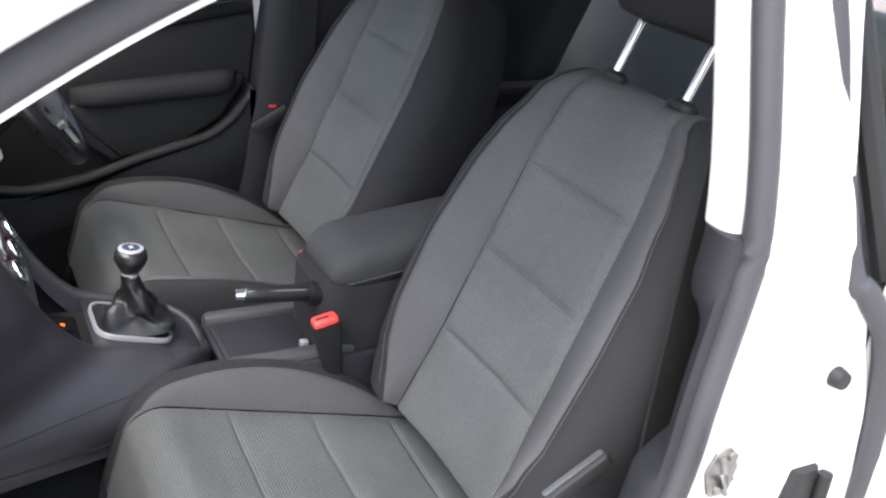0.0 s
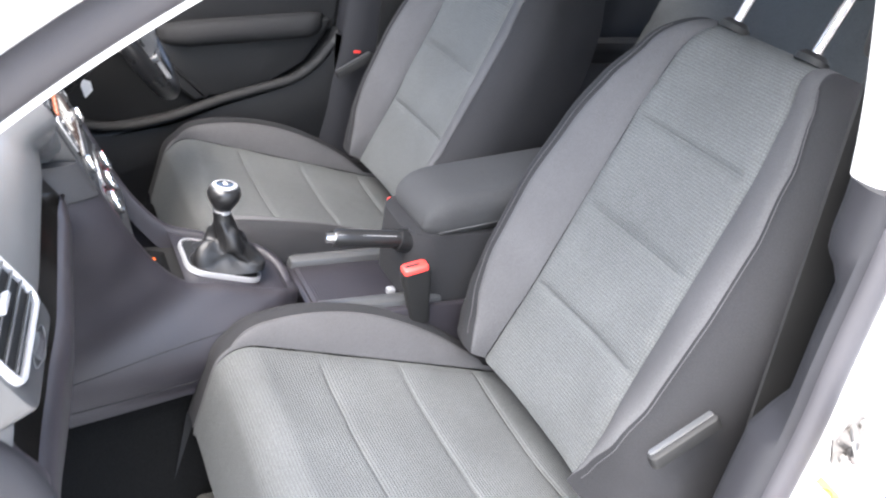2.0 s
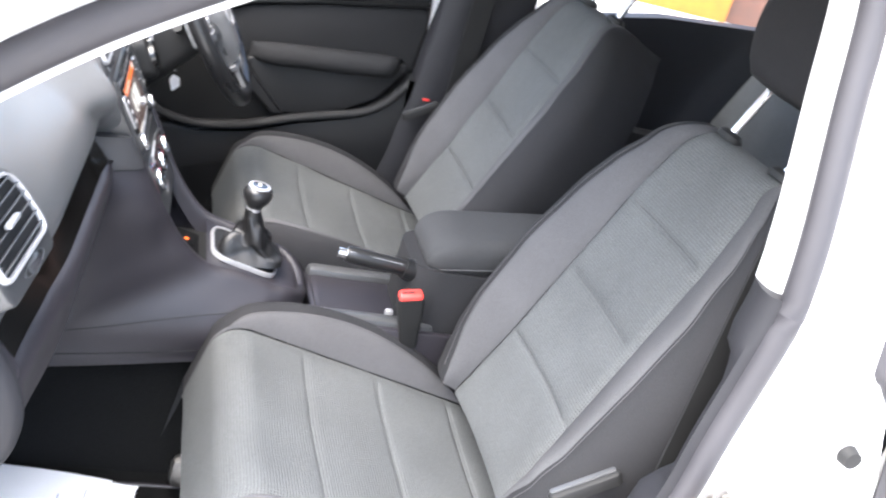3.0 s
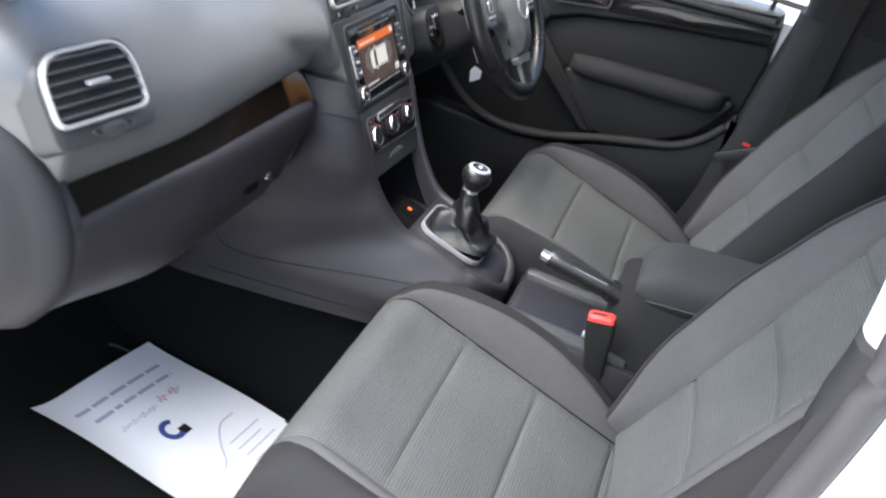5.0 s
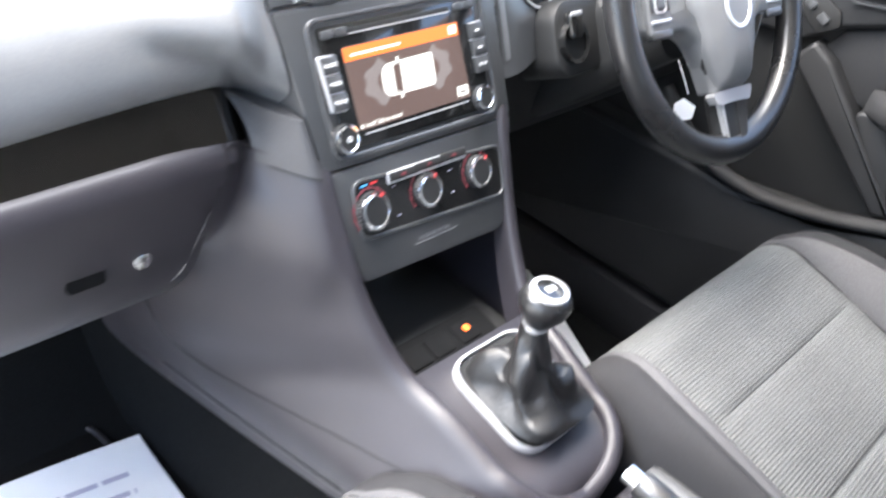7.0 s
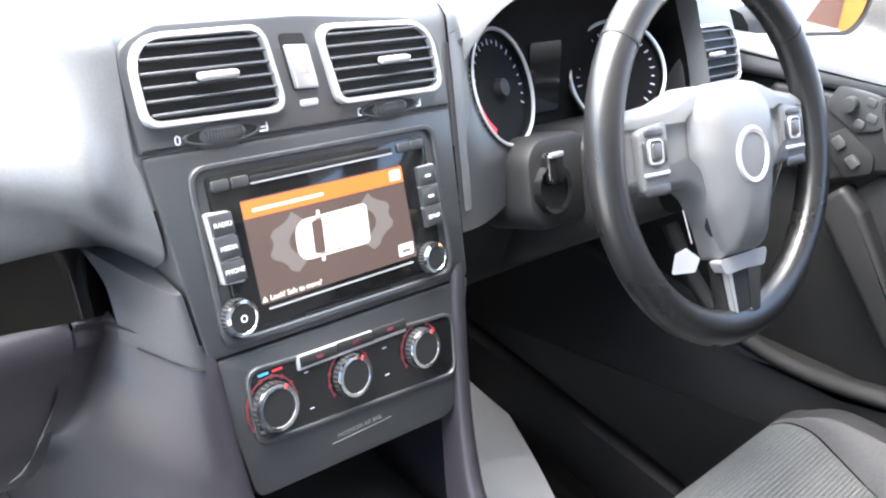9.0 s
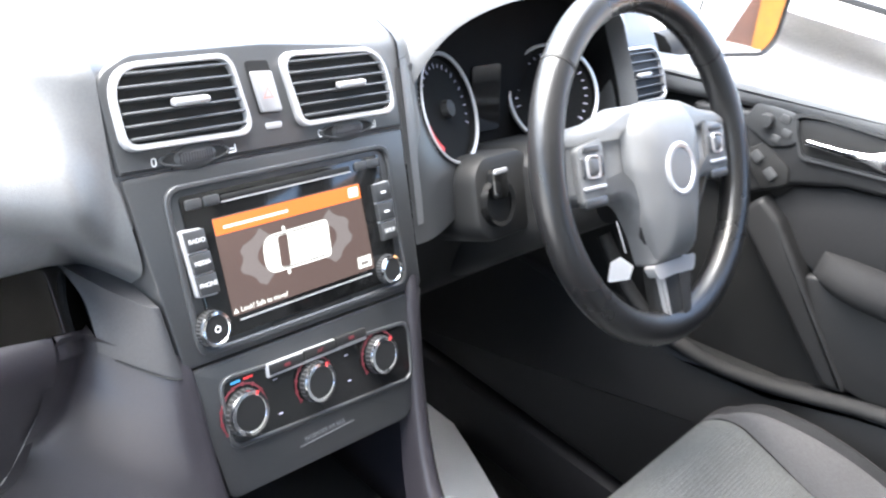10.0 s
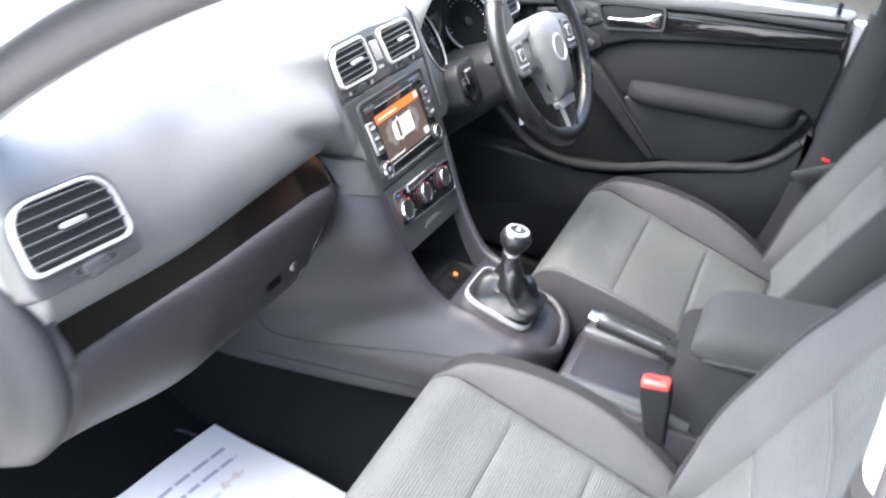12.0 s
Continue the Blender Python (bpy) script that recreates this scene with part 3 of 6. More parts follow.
pad_line = spline([(0, y, z) for y, z in PAD], 4)
lid_line = spline([(0, y, z) for y, z in LID], 4)
STRIP_END = -0.147

dash = thing("dashboard", "dark grey soft grained dashboard with gloss black strip", "dashboard")


def stack_edge(z):
    v = (z - 0.738) * 1.118
    return -0.1355 + max(0.0, min(1.0, (0.185 - v) / 0.142)) * 0.025


def edge_pt(z):
    """The edge of the centre stack that the dash runs into, at a height."""
    if z >= 0.774:
        return stack_edge(z) - 0.0015, face_y(min(z, 0.968)) + 0.0010
    k = max(0.0, min(1.0, (0.774 - z) / 0.072))
    return -0.1132 + 0.0062 * k, face_y(0.774) + 0.0010 - 0.0435 * k


def bow(x, z):
    """How far the dash bends away towards the door."""
    return 0.024 * smooth(-0.42, -0.66, x) * smooth(0.92, 0.82, z) + 0.10 * smooth(-0.655, -0.73, x) ** 1.3 + 0.07 * smooth(-0.652, -0.70, x) * smooth(0.93, 0.87, z)


def blend(x, y, z):
    """Pull the front of the dash towards the centre stack."""
    a, (b, ey) = -0.158 - 0.012 * smooth(0.774, 0.74, z) - 0.115 * smooth(0.822, 0.89, z), edge_pt(z)
    return y + (ey - y) * smooth(a, b, x)


def stack_cap(x, y):
    c = abs(x - 0.005)
    return 0.9735 - 0.014 * smooth(0.095, 0.14, c) * smooth(0.26, 0.15, c) + 0.026 * smooth(0.30, 0.45, y)


def pad_pt(i, x):
    p = pad_line[i]
    y, z = p.y, p.z
    near = smooth(-0.245, -0.138, x)
    z += (min(z, stack_cap(x, y)) - z) * near
    if y < 0.5:
        y += (blend(min(x, edge_pt(z)[0]), y, z) - y) * smooth(0.46, 0.36, y)
    if x > -0.137:
        y += 0.004 * smooth(0.40, 0.34, y)
    elif z < 0.9 and y < 0.35:
        x += near * (edge_pt(z)[0] + 0.1385)
    z -= 0.017 * smooth(-0.18, -0.62, x) * smooth(0.875, 0.822, z) * smooth(0.4, 0.3, y)
    return (x, y + bow(x, z) * smooth(0.6, 0.4, y), z - 0.014 * smooth(-0.64, -0.72, x))


bm = bmesh.new()
n = len(pad_line)
cols = [[pad_pt(i, x) for i in range(n)] for x in spread(-0.715, -0.24, 40) + spread(-0.237, -0.174, 18)]
cols = [c + [(c[-1][0], c[-1][1] + 0.012, c[-1][2] - 0.001), (c[-1][0], c[-1][1] + 0.04, c[-1][2] - 0.002)] for c in cols]
loft(cols, closed=False, bm=bm)


def strip_corner(z):
    """The rounded end of the recess for the strip, at a height."""
    d = max(0.0, min(1.0, (z - 0.801) / 0.022))
    return STRIP_END - 0.022 * (1 - math.sqrt(max(0.0, 1 - d * d)))


cols, low = [], []
for s in spread(0, 1, 26):
    col = [pad_pt(i, -0.174 + (0.174 - 0.1385) * s) for i in range(n)]
    cols.append(col)
    tail = [col[-1]]
    for z in spread(0.8215, 0.7745, 16):
        x0, x1 = strip_corner(z), edge_pt(z)[0]
        x = x0 + (x1 - x0) * s
        tail.append((x, blend(x, 0.240 + 0.034 * smooth(0.774, 0.823, z), z), z))
    tail.append((tail[-1][0], tail[-1][1] + 0.003, 0.7735))
    low.append(tail)
loft(cols, closed=False, bm=bm)
# The pad carried on down past the strip; its shade is painted in.
part("pad_end", loft(low, closed=False), DASH_SHADED, dash, "lower end of the dash pad, shade put into its colour", angle=60)
top_n = max(i for i, p in enumerate(pad_line) if p.y > 0.34)
loft([[pad_pt(i, x) for i in range(n - 14)] for x in [-0.1385] + spread(-0.136, 0.151, 30)], closed=False, bm=bm)
bmesh.ops.remove_doubles(bm, verts=bm.verts, dist=0.0004)
part("dash_pad", bm, DASH, dash, "soft grained dash top pad", angle=60)


def lid_pt(i, x):
    p = lid_line[i]
    return (x, blend(x, p.y, p.z) + bow(x, p.z), p.z - 0.012 * smooth(-0.45, -0.66, x) * smooth(0.70, 0.78, p.z) + 0.03 * smooth(-0.42, -0.70, x) * smooth(0.70, 0.62, p.z))


def lid_edge(z):
    """The x of the lid's edge beside the console, with a rounded lower corner."""
    d = max(0.0, min(1.0, (0.665 - z) / 0.055))
    return -0.184 - 0.030 * (1 - math.sqrt(max(0.0, 1 - d * d)))


cols = [[lid_pt(i, -0.70 + (lid_edge(lid_line[i].z) + 0.70) * s) for i in range(len(lid_line))] for s in spread(0, 1, 52)]
cols.append([(x + 0.0015, y + 0.004, z) for x, y, z in cols[-1]])
cols.append([(x + 0.0005, y + 0.035, z) for x, y, z in cols[-1]])
part("glovebox_lid", loft(cols, closed=False), TRIM, dash, "grey plastic glovebox lid", angle=60)
cols = []
upper = [i for i in range(len(lid_line)) if lid_line[i].z > 0.7685]
for s in spread(0, 1, 26):
    cols.append([lid_pt(i, -0.182 + ((STRIP_END if lid_line[i].z > 0.775 else -0.148) + 0.182) * s) for i in upper])
part("side_panel", loft(cols, closed=False), TRIM, dash, "grey plastic panel between glovebox and stack", angle=60)
def on_lid_front(x, z):
    """A place on the front of the lid."""
    y = curve_through([(q[1], q[0]) for q in reversed(LID[3:9])], z)
    return (x, blend(x, y, z) + bow(x, z) - 0.0004, z)


door_line = spline([(-0.189, 0.728, 0), (-0.1905, 0.710, 0), (-0.193, 0.690, 0), (-0.197, 0.668, 0), (-0.204, 0.650, 0), (-0.214, 0.636, 0)], 6)
part("lid_joint", tube([on_lid_front(q.x, q.y) for q in door_line], 0.0010, 6), TRAY, dash, "pale rounded edge of the glovebox lid")
z = 0.7738
part("pad_joint", tube([(x, blend(x, 0.240, z) - 0.0004, z) for x in spread(-0.140, edge_pt(z)[0], 14)], 0.0008, 6), BLACK, dash, "dark joint under the pad")


def strip_pt(u, v):
    x1 = strip_corner(0.7855 + 0.036 * v) + 0.004
    x = -0.646 + (x1 + 0.646) * u
    z = 0.7855 + (0.0365 - 0.0175 * smooth(-0.18, -0.62, x)) * v
    z -= 0.010 * smooth(-0.45, -0.66, x) * (1 - v)
    return (x, 0.2445 + 0.0285 * v + 0.006 * smooth(-0.16, -0.24, x) * (1 - v) + bow(x, z) + 0.0015, z)
def filler_pt(u, v):
    x, z = -0.702 + 0.058 * u, 0.770 + 0.056 * v
    return (x, 0.2435 + 0.024 * smooth(0.1, 0.9, v) + bow(x, z), z)
part("strip_filler", sheet(filler_pt, spread(0, 1, 10), spread(0, 1, 8)), TRIM, dash, "grey plastic end of the strip recess")
part("decor_strip", sheet(strip_pt, spread(0, 0.9, 44) + spread(0.905, 1, 20), spread(0, 1, 12)), STRIP, dash, "gloss black decor strip")
# Dash end towards the door: a bulged oval cap.
end_line = [(0, 0.88, 0.90), (0, 0.60, 0.928), (0, 0.50, 0.926), (0, 0.43, 0.908), (0, 0.37, 0.884), (0, 0.325, 0.857), (0, 0.295, 0.830), (0, 0.276, 0.803), (0, 0.262, 0.770), (0, 0.257, 0.735), (0, 0.264, 0.700), (0, 0.286, 0.664), (0, 0.315, 0.637), (0, 0.40, 0.608), (0, 0.60, 0.60), (0, 0.88, 0.60)]
ring = spline(end_line, 5)
cap = []
for x, f in ((-0.655, 0.985), (-0.664, 1.0), (-0.674, 0.998), (-0.684, 0.975), (-0.690, 0.94), (-0.694, 0.91), (-0.702, 0.885), (-0.710, 0.83), (-0.714, 0.7), (-0.716, 0.5)):
    cap.append([(x, 0.62 + (p.y - 0.62) * f, 0.775 + (p.z - 0.775) * f) for p in ring])
part("end_cap", loft(cap, closed=True), PILLAR_DARK, dash, "dark grey plastic dash end cap", angle=60)
# Driver side of the dash: top pad, knee panel, instrument hood.
def pad_driver(i, x):
    p = pad_line[i]
    y, z = p.y, p.z
    near = smooth(0.25, 0.150, x)
    z += (min(z, stack_cap(x, y)) - z) * near
    if y < 0.5:
        y += (face_y(min(z, 0.968)) + 0.0010 - y) * near * smooth(0.46, 0.36, y)
    return (x, y, z)
part("dash_pad", loft([[pad_driver(i, x) for i in range(top_n + 1)] for x in spread(0.150, 0.72, 40)], closed=False), DASH, dash, "soft grained dash pad on the driver side")
for x0, x1 in ((0.150, 0.178), (0.545, 0.72)):
    part("dash_front", loft([[pad_driver(i, x) for i in range(top_n, len(pad_line))] for x in spread(x0, x1, 12)], closed=False), DASH, dash)
knee = spline([(0, 0.30, 0.824), (0, 0.262, 0.822), (0, 0.25, 0.80), (0, 0.245, 0.74), (0, 0.26, 0.68), (0, 0.30, 0.65), (0, 0.45, 0.63)], 4)
part("knee_panel", loft([[(x, p.y, p.z) for p in knee] for x in spread(0.165, 0.70, 20)], closed=False), BLACK, dash, "black knee panel under the wheel")

# ---- centre stack and console ----
stack = thing("centre_stack", "satin black centre stack with vents, radio and heater", "dash console")
face = rpoly([(-0.1335, 0.1855), (0.1435, 0.1835), (0.1385, 0.240), (0.1120, 0.2560), (0.0, 0.2640), (-0.1120, 0.2640), (-0.1400, 0.2520)], [0.002, 0.002, 0.025, 0.05, 0.2, 0.03, 0.022], 7)
part("vent_panel", prism(face, FACE, -0.10, 0.0, 0.003), STACK, stack)
part("radio_panel", prism(rpoly([(-0.1095, 0.0440), (0.1455, 0.0405), (0.1430, 0.1820), (-0.1330, 0.1840)], 0.004, 2), FACE, -0.10, -0.001, 0.002), STACK, stack)
part("heater_panel", prism(rpoly([(-0.0880, -0.0640), (0.1120, -0.0720), (0.1290, -0.0330), (0.1450, 0.0390), (-0.1090, 0.0425)], [0.012, 0.022, 0.03, 0.002, 0.002], 6), FACE, -0.08, -0.001, 0.002), STACK, stack)

console = thing("centre_console", "grey plastic centre console between the seats", "console")
LOW = [(-0.168, 0.2205, 0.832), (-0.172, 0.230, 0.800), (-0.186, 0.2405, 0.7742), (-0.196, 0.2475, 0.690), (-0.184, 0.40, 0.530), (-0.160, 0.45, 0.425), (-0.146, 0.26, 0.432), (-0.130, 0.02, 0.462)]
NOSE = 14


def shell_line(sign):
    """The crest of the console's rail and the foot of its wall, from the dash round to the nose."""
    top, foot = spline(RIM, 6), spline(LOW, 6)
    n = len(top)
    last, low = top[-1], foot[-1]
    for k in range(1, NOSE + 1):
        a = math.pi / 2 * k / NOSE
        top.append(Vector((last.x * math.cos(a) ** 0.75 if k < NOSE else 0.0, last.y - 0.062 * math.sin(a), last.z - 0.030 * (1 - math.cos(a)))))
        foot.append(Vector((low.x * 0.80 * math.cos(a) if k < NOSE else 0.0, low.y - 0.125 * math.sin(a), low.z)))
    if sign > 0:
        for k in range(len(top)):
            dx = 0.022 * smooth(50, 28, k)
            flare = (foot[k].x - top[k].x) * (1.0 if k > 44 else 0.9)
            foot[k] = Vector((-top[k].x - flare + dx, foot[k].y, foot[k].z))
            top[k] = Vector((-top[k].x + dx, top[k].y, top[k].z))
    return top, foot, n


def side_wall(sign):
    """One side of the console: a rounded rail along the top, then the wall below it."""
    top, foot, n = shell_line(sign)
    rows = []
    first = 10
    for k in range(first, len(top)):
        p, low = top[k], foot[k]
        if sign < 0:
            p = Vector((p.x, p.y + (face_y(p.z) + (0.004 if k < 12 else 0.0005) - p.y) * smooth(18, 12, k), p.z))
        back = top[min(k + 1, len(top) - 1)] - top[k - 1]
        out = Vector((back.y, -back.x, 0)) * -sign
        out = Vector((sign, 0, 0)) if out.length < 1e-6 or k < 30 else out.normalized()
        if k == len(top) - 1:
            out = Vector((0, -1, 0))
        w = 0.75 + 0.25 * smooth(14, 30, k)
        up = 0.005 * smooth(16, 44, k) + (0.005 * smooth(28, 38, k) * smooth(n + 9, n - 1, k) if sign < 0 else 0.0)
        row = [p + out * (a * w) + Vector((0, 0, b + up)) for a, b in ((-0.0240, -0.040), (-0.0175, -0.016), (-0.0155, -0.005), (-0.0130, 0.0005), (-0.0085, 0.0028), (-0.0030, 0.0018), (0.0030, -0.0025))]
        edge = row[-1]
        for q in spread(0.04, 1, 16):
            c = edge.lerp(low, q)
            bulge = (0.020 * math.sin(math.pi * min(1.0, q * 1.05)) - 0.010 * smooth(0.5, 1.0, q)) * smooth(12, 26, k) * (1.0 if sign < 0 else 0.3)
            if k < 27:
                s = smooth(-0.12, 0.85, q)
                c.y += (edge.y + (low.y - edge.y) * s - c.y) * smooth(27, 19, k)
            if sign < 0 and k < 24:
                c.y += (blend(c.x, low.y, c.z) + (0.004 if k < 12 else 0.0008) - c.y) * smooth(24, 14, k)
            c.x += bulge * (sign if k < n else (out.x if abs(out.x) > 0.2 else 0.0))
            row.append(c)
        rows.append(row)
    return rows


WALL = side_wall(-1)
part("console_side", loft(WALL, closed=False), TRIM, console, "purplish grey plastic side panel", angle=70)
part("console_side", loft(side_wall(1), closed=False), TRIM, console, "grey plastic side panel", angle=70)


def swell(ob):
    """Let the lower dash swell towards the cabin beside the stack, where the strip and the lid's lip stand proud."""
    for v in ob.data.vertices:
        x, y, z = v.co
        a = max(0.0, min(1.0, (x + 0.50) / 0.26)) * smooth(-0.140, -0.178, x)
        a *= smooth(0.96, 0.87, z) * smooth(0.69, 0.77, z) * smooth(0.37, 0.30, y)
        v.co = (x, y - 0.019 * a, z + 0.018 * a)


def wall_place(k, q):
    """A place on the passenger side wall, a hair proud of it."""
    row = WALL[int(k)]
    f = 6 + q * 16
    a, b = row[int(f)], row[min(int(f) + 1, len(row) - 1)]
    return a.lerp(b, f - int(f)) + Vector((-0.0005, 0, 0.0002))


part("console_joint", tube([wall_place(k, 0.86 - 0.62 * smooth(10, 35, k) + 0.05 * smooth(35, 40, k)) for k in range(11, 42)], 0.0008, 6), BLACK, console, "dark joint line")
part("console_joint", tube([wall_place(k, 0.90 - 0.10 * smooth(20, 42, k)) for k in range(22, 44)], 0.0008, 6), BLACK, console, "dark joint line along the lower panel")
for ob in list(dash.children) + list(console.children):
    if ob.data.vertices and min(v.co.x for v in ob.data.vertices) < -0.138:
        swell(ob)
# Plate round the gear lever, inside the rail.
lt, _, n = shell_line(-1)
rt, _, _ = shell_line(1)
secs = []
for k in range(30, len(lt)):
    a, b = lt[k], rt[k]
    w, c = max(0.001, (b.x - a.x) / 2 - 0.008), (a.x + b.x) / 2
    secs.append([(c + w * u, a.y + (0.010 * smooth(n, n + NOSE, k)), a.z - 0.004) for u in spread(-1, 1, 8)])
part("console_top", loft(secs, closed=False), TRIM, console, angle=60)
part("shelf_floor", slab(-0.09, 0.10, 0.045, 0.29, 0.56, 0.584, 0.004), BLACK, console, "black open shelf under the heater panel")
part("shelf_back", slab(-0.10, 0.11, 0.285, 0.30, 0.57, 0.74, 0.002), BLACK, console)

# Rear part of the console: tray, armrest box.
part("tray_body", slab(-0.094, 0.094, -0.33, -0.118, 0.33, 0.540, 0.010), TRIM, console)
for x0, x1 in ((-0.094, -0.062), (0.062, 0.094)):
    part("tray_wall", slab(x0, x1, -0.33, -0.124, 0.50, 0.556, 0.010), TRAY, console, "smooth grey edge of the tray")
part("tray_floor", slab(-0.062, 0.062, -0.29, -0.128, 0.50, 0.5445, 0.002), TRIM, console, "dark ribbed tray floor")
part("armrest_box", loft([[(px, -0.42 + py, z) for px, py in rrect(0.17 - 0.01 * smooth(0.6, 0.66, z), 0.30, 0.05, 6)] for z in spread(0.30, 0.655, 8)]), SEAT_SIDE, console, "dark fabric-covered armrest box")
for side in (-1, 1):
    part("console_skirt", slab(side * 0.101 - 0.008, side * 0.101 + 0.008, -0.44, -0.085, 0.30, 0.549, 0.007), TRIM, console, "grey plastic side of the tray")
arm = thing("armrest", "grey fabric centre armrest with stitched edge", "armrest")
rows = []
for s in (0.0, 0.006, 0.02, 0.045, 0.08, 0.12, 0.16, 0.25, 0.35, 0.5, 0.65, 0.8, 0.9, 1.0):
    y = -0.294 - 0.336 * s
    e = math.sqrt(max(0.0, 1 - (1 - s / 0.16) ** 2)) if s < 0.16 else 1.0
    w, h = 0.160 * (0.72 + 0.28 * e), 0.070 * (0.10 + 0.90 * e)
    zc = 0.666 + 0.006 * e + 0.040 * s
    rows.append([(px, y, zc + pz) for px, pz in rrect(w, h, h * 0.42, 7)])
pad = part("pad", loft(rows), ARMREST, arm, angle=60)
for side in (-1, 1):
    part("stitching", tube([(side * 0.0795, -0.315 - 0.30 * s, 0.660 + 0.040 * s) for s in spread(0, 1, 20)], 0.0012, 6), BOLSTER, arm, "stitched seam")
part("hinge", slab(-0.05, 0.05, -0.60, -0.54, 0.60, 0.69, 0.01), BLACK, arm, "black plastic hinge")



# ---- air vents ----
def air_vent(m, corners, radii, label, slats=6, tab=(0.0, 0.0)):
    """A framed vent in the plane of m, its outline given by corners."""
    vent = thing("air_vent", label, "air vent", group="dashboard vents")
    cx, cy = sum(c[0] for c in corners) / 4, sum(c[1] for c in corners) / 4
    outer = rpoly(corners, radii, 7)
    shrink = lambda d: rpoly([(c[0] - math.copysign(d, c[0] - cx), c[1] - math.copysign(d, c[1] - cy)) for c in corners], [r * 0.9 for r in radii], 7)
    inner = shrink(0.0044)
    part("backing", prism(shrink(0.003), m, 0.0005, 0.0012), BLACK, vent)
    part("vent_frame", frame_ring(outer, inner, m, 0.0, 0.0060), SATIN, vent, "satin silver vent frame")
    ys = [p[1] for p in inner]
    lo, hi = min(ys), max(ys)
    for k in range(slats):
        y = lo + (hi - lo) * (k + 0.55) / slats
        crossing = []
        for (ax, ay), (bx, by) in zip(inner, inner[1:] + inner[:1]):
            if (ay - y) * (by - y) < 0:
                crossing.append(ax + (bx - ax) * (y - ay) / (by - ay))
        if len(crossing) < 2:
            continue
        a, b = min(crossing), max(crossing)
        part("slat", block(0, 0, 0, b - a, 0.0050, 0.0018, 0.0006, m=m @ pose((a + b) / 2, y, 0.0037, 70, 0, 0)), TRAY, vent)
    part("slider", block(0, 0, 0, 0.030, 0.0052, 0.007, 0.002, m=m @ pose(cx + tab[0], cy + tab[1], 0.0085, 12, 0, 0)), SATIN, vent, "satin silver vent slider")
    return vent


air_vent(FACE, [(-0.0205, 0.1990), (-0.0330, 0.2590), (-0.1350, 0.2585), (-0.1300, 0.2010)], [0.012, 0.016, 0.030, 0.012], "silver-framed black air vent above the radio", tab=(0.004, 0.0))
air_vent(FACE, [(0.1330, 0.1970), (0.1250, 0.2530), (0.0110, 0.2560), (0.0240, 0.1980)], [0.012, 0.032, 0.012, 0.012], "silver-framed black air vent beside the hazard switch", tab=(0.006, 0.0))
PV = Matrix.Translation((-0.614, 0.2965, 0.910)) @ Matrix.Rotation(radians(-7), 4, "Z") @ Matrix(((1, 0, 0, 0), (0, 0.58, -0.815, 0), (0, 0.815, 0.58, 0), (0, 0, 0, 1)))
part("vent_bezel", prism(rpoly([(0.074, -0.056), (0.074, 0.041), (-0.066, 0.041), (-0.067, -0.056)], [0.018, 0.034, 0.045, 0.016], 7), PV, -0.03, 0.002, 0.003), STACK, dash, "dark bezel round the side vent")
PV2 = PV @ Matrix.Translation((0, 0, 0.002))
air_vent(PV2, [(0.067, -0.036), (0.065, 0.038), (-0.060, 0.037), (-0.062, -0.036)], [0.015, 0.036, 0.042, 0.014], "silver-framed black air vent near the passenger door")
DV = Matrix(((1, 0, 0, 0.612), (0, 0.5, -0.866, 0.268), (0, 0.866, 0.5, 0.893), (0, 0, 0, 1)))
part("vent_bezel", prism(rpoly([(0.066, -0.046), (0.062, 0.038), (-0.064, 0.038), (-0.066, -0.046)], [0.016, 0.04, 0.03, 0.016], 7), DV, -0.03, 0.004, 0.003), STACK, dash, "dark bezel round the side vent")
air_vent(DV @ Matrix.Translation((0, 0, 0.004)), [(0.060, -0.036), (0.056, 0.035), (-0.058, 0.035), (-0.060, -0.036)], [0.014, 0.036, 0.03, 0.014], "silver-framed black air vent near the driver door")


def thumb_wheel(m, u, v, parent):
    """A ribbed barrel in a shallow pointed dish."""
    lens = [(u + 0.030 * math.cos(a), v + 0.0066 * math.sin(a)) for a in spread(0, 2 * math.pi, 32)[:-1]]
    dish = [(u + 0.0275 * math.cos(a), v + 0.0050 * math.sin(a)) for a in spread(0, 2 * math.pi, 32)[:-1]]
    part("dish_rim", frame_ring(lens, dish, m, 0.0, 0.0012), TRAY, parent, "grey rim round the thumb wheel")
    part("wheel_dish", prism(dish, m, 0.0, 0.0006), BLACK, parent)
    bm = lathe([(0, -0.018), (0.0094, -0.018), (0.0112, -0.012), (0.0124, -0.004), (0.0124, 0.004), (0.0112, 0.012), (0.0094, 0.018), (0, 0.018)], m @ pose(u, v, -0.0088, 0, 90, 0), 40)
    part("thumb_wheel", bm, TRAY, parent, "ribbed thumb wheel")
    for k in range(13):
        d = -0.0132 + 0.0022 * k
        part("rib", block(0, 0, 0, 0.0008, 0.0060, 0.0009, 0, m=m @ pose(u + d, v, 0.0034 - 9.0 * d * d)), TRIM, parent)


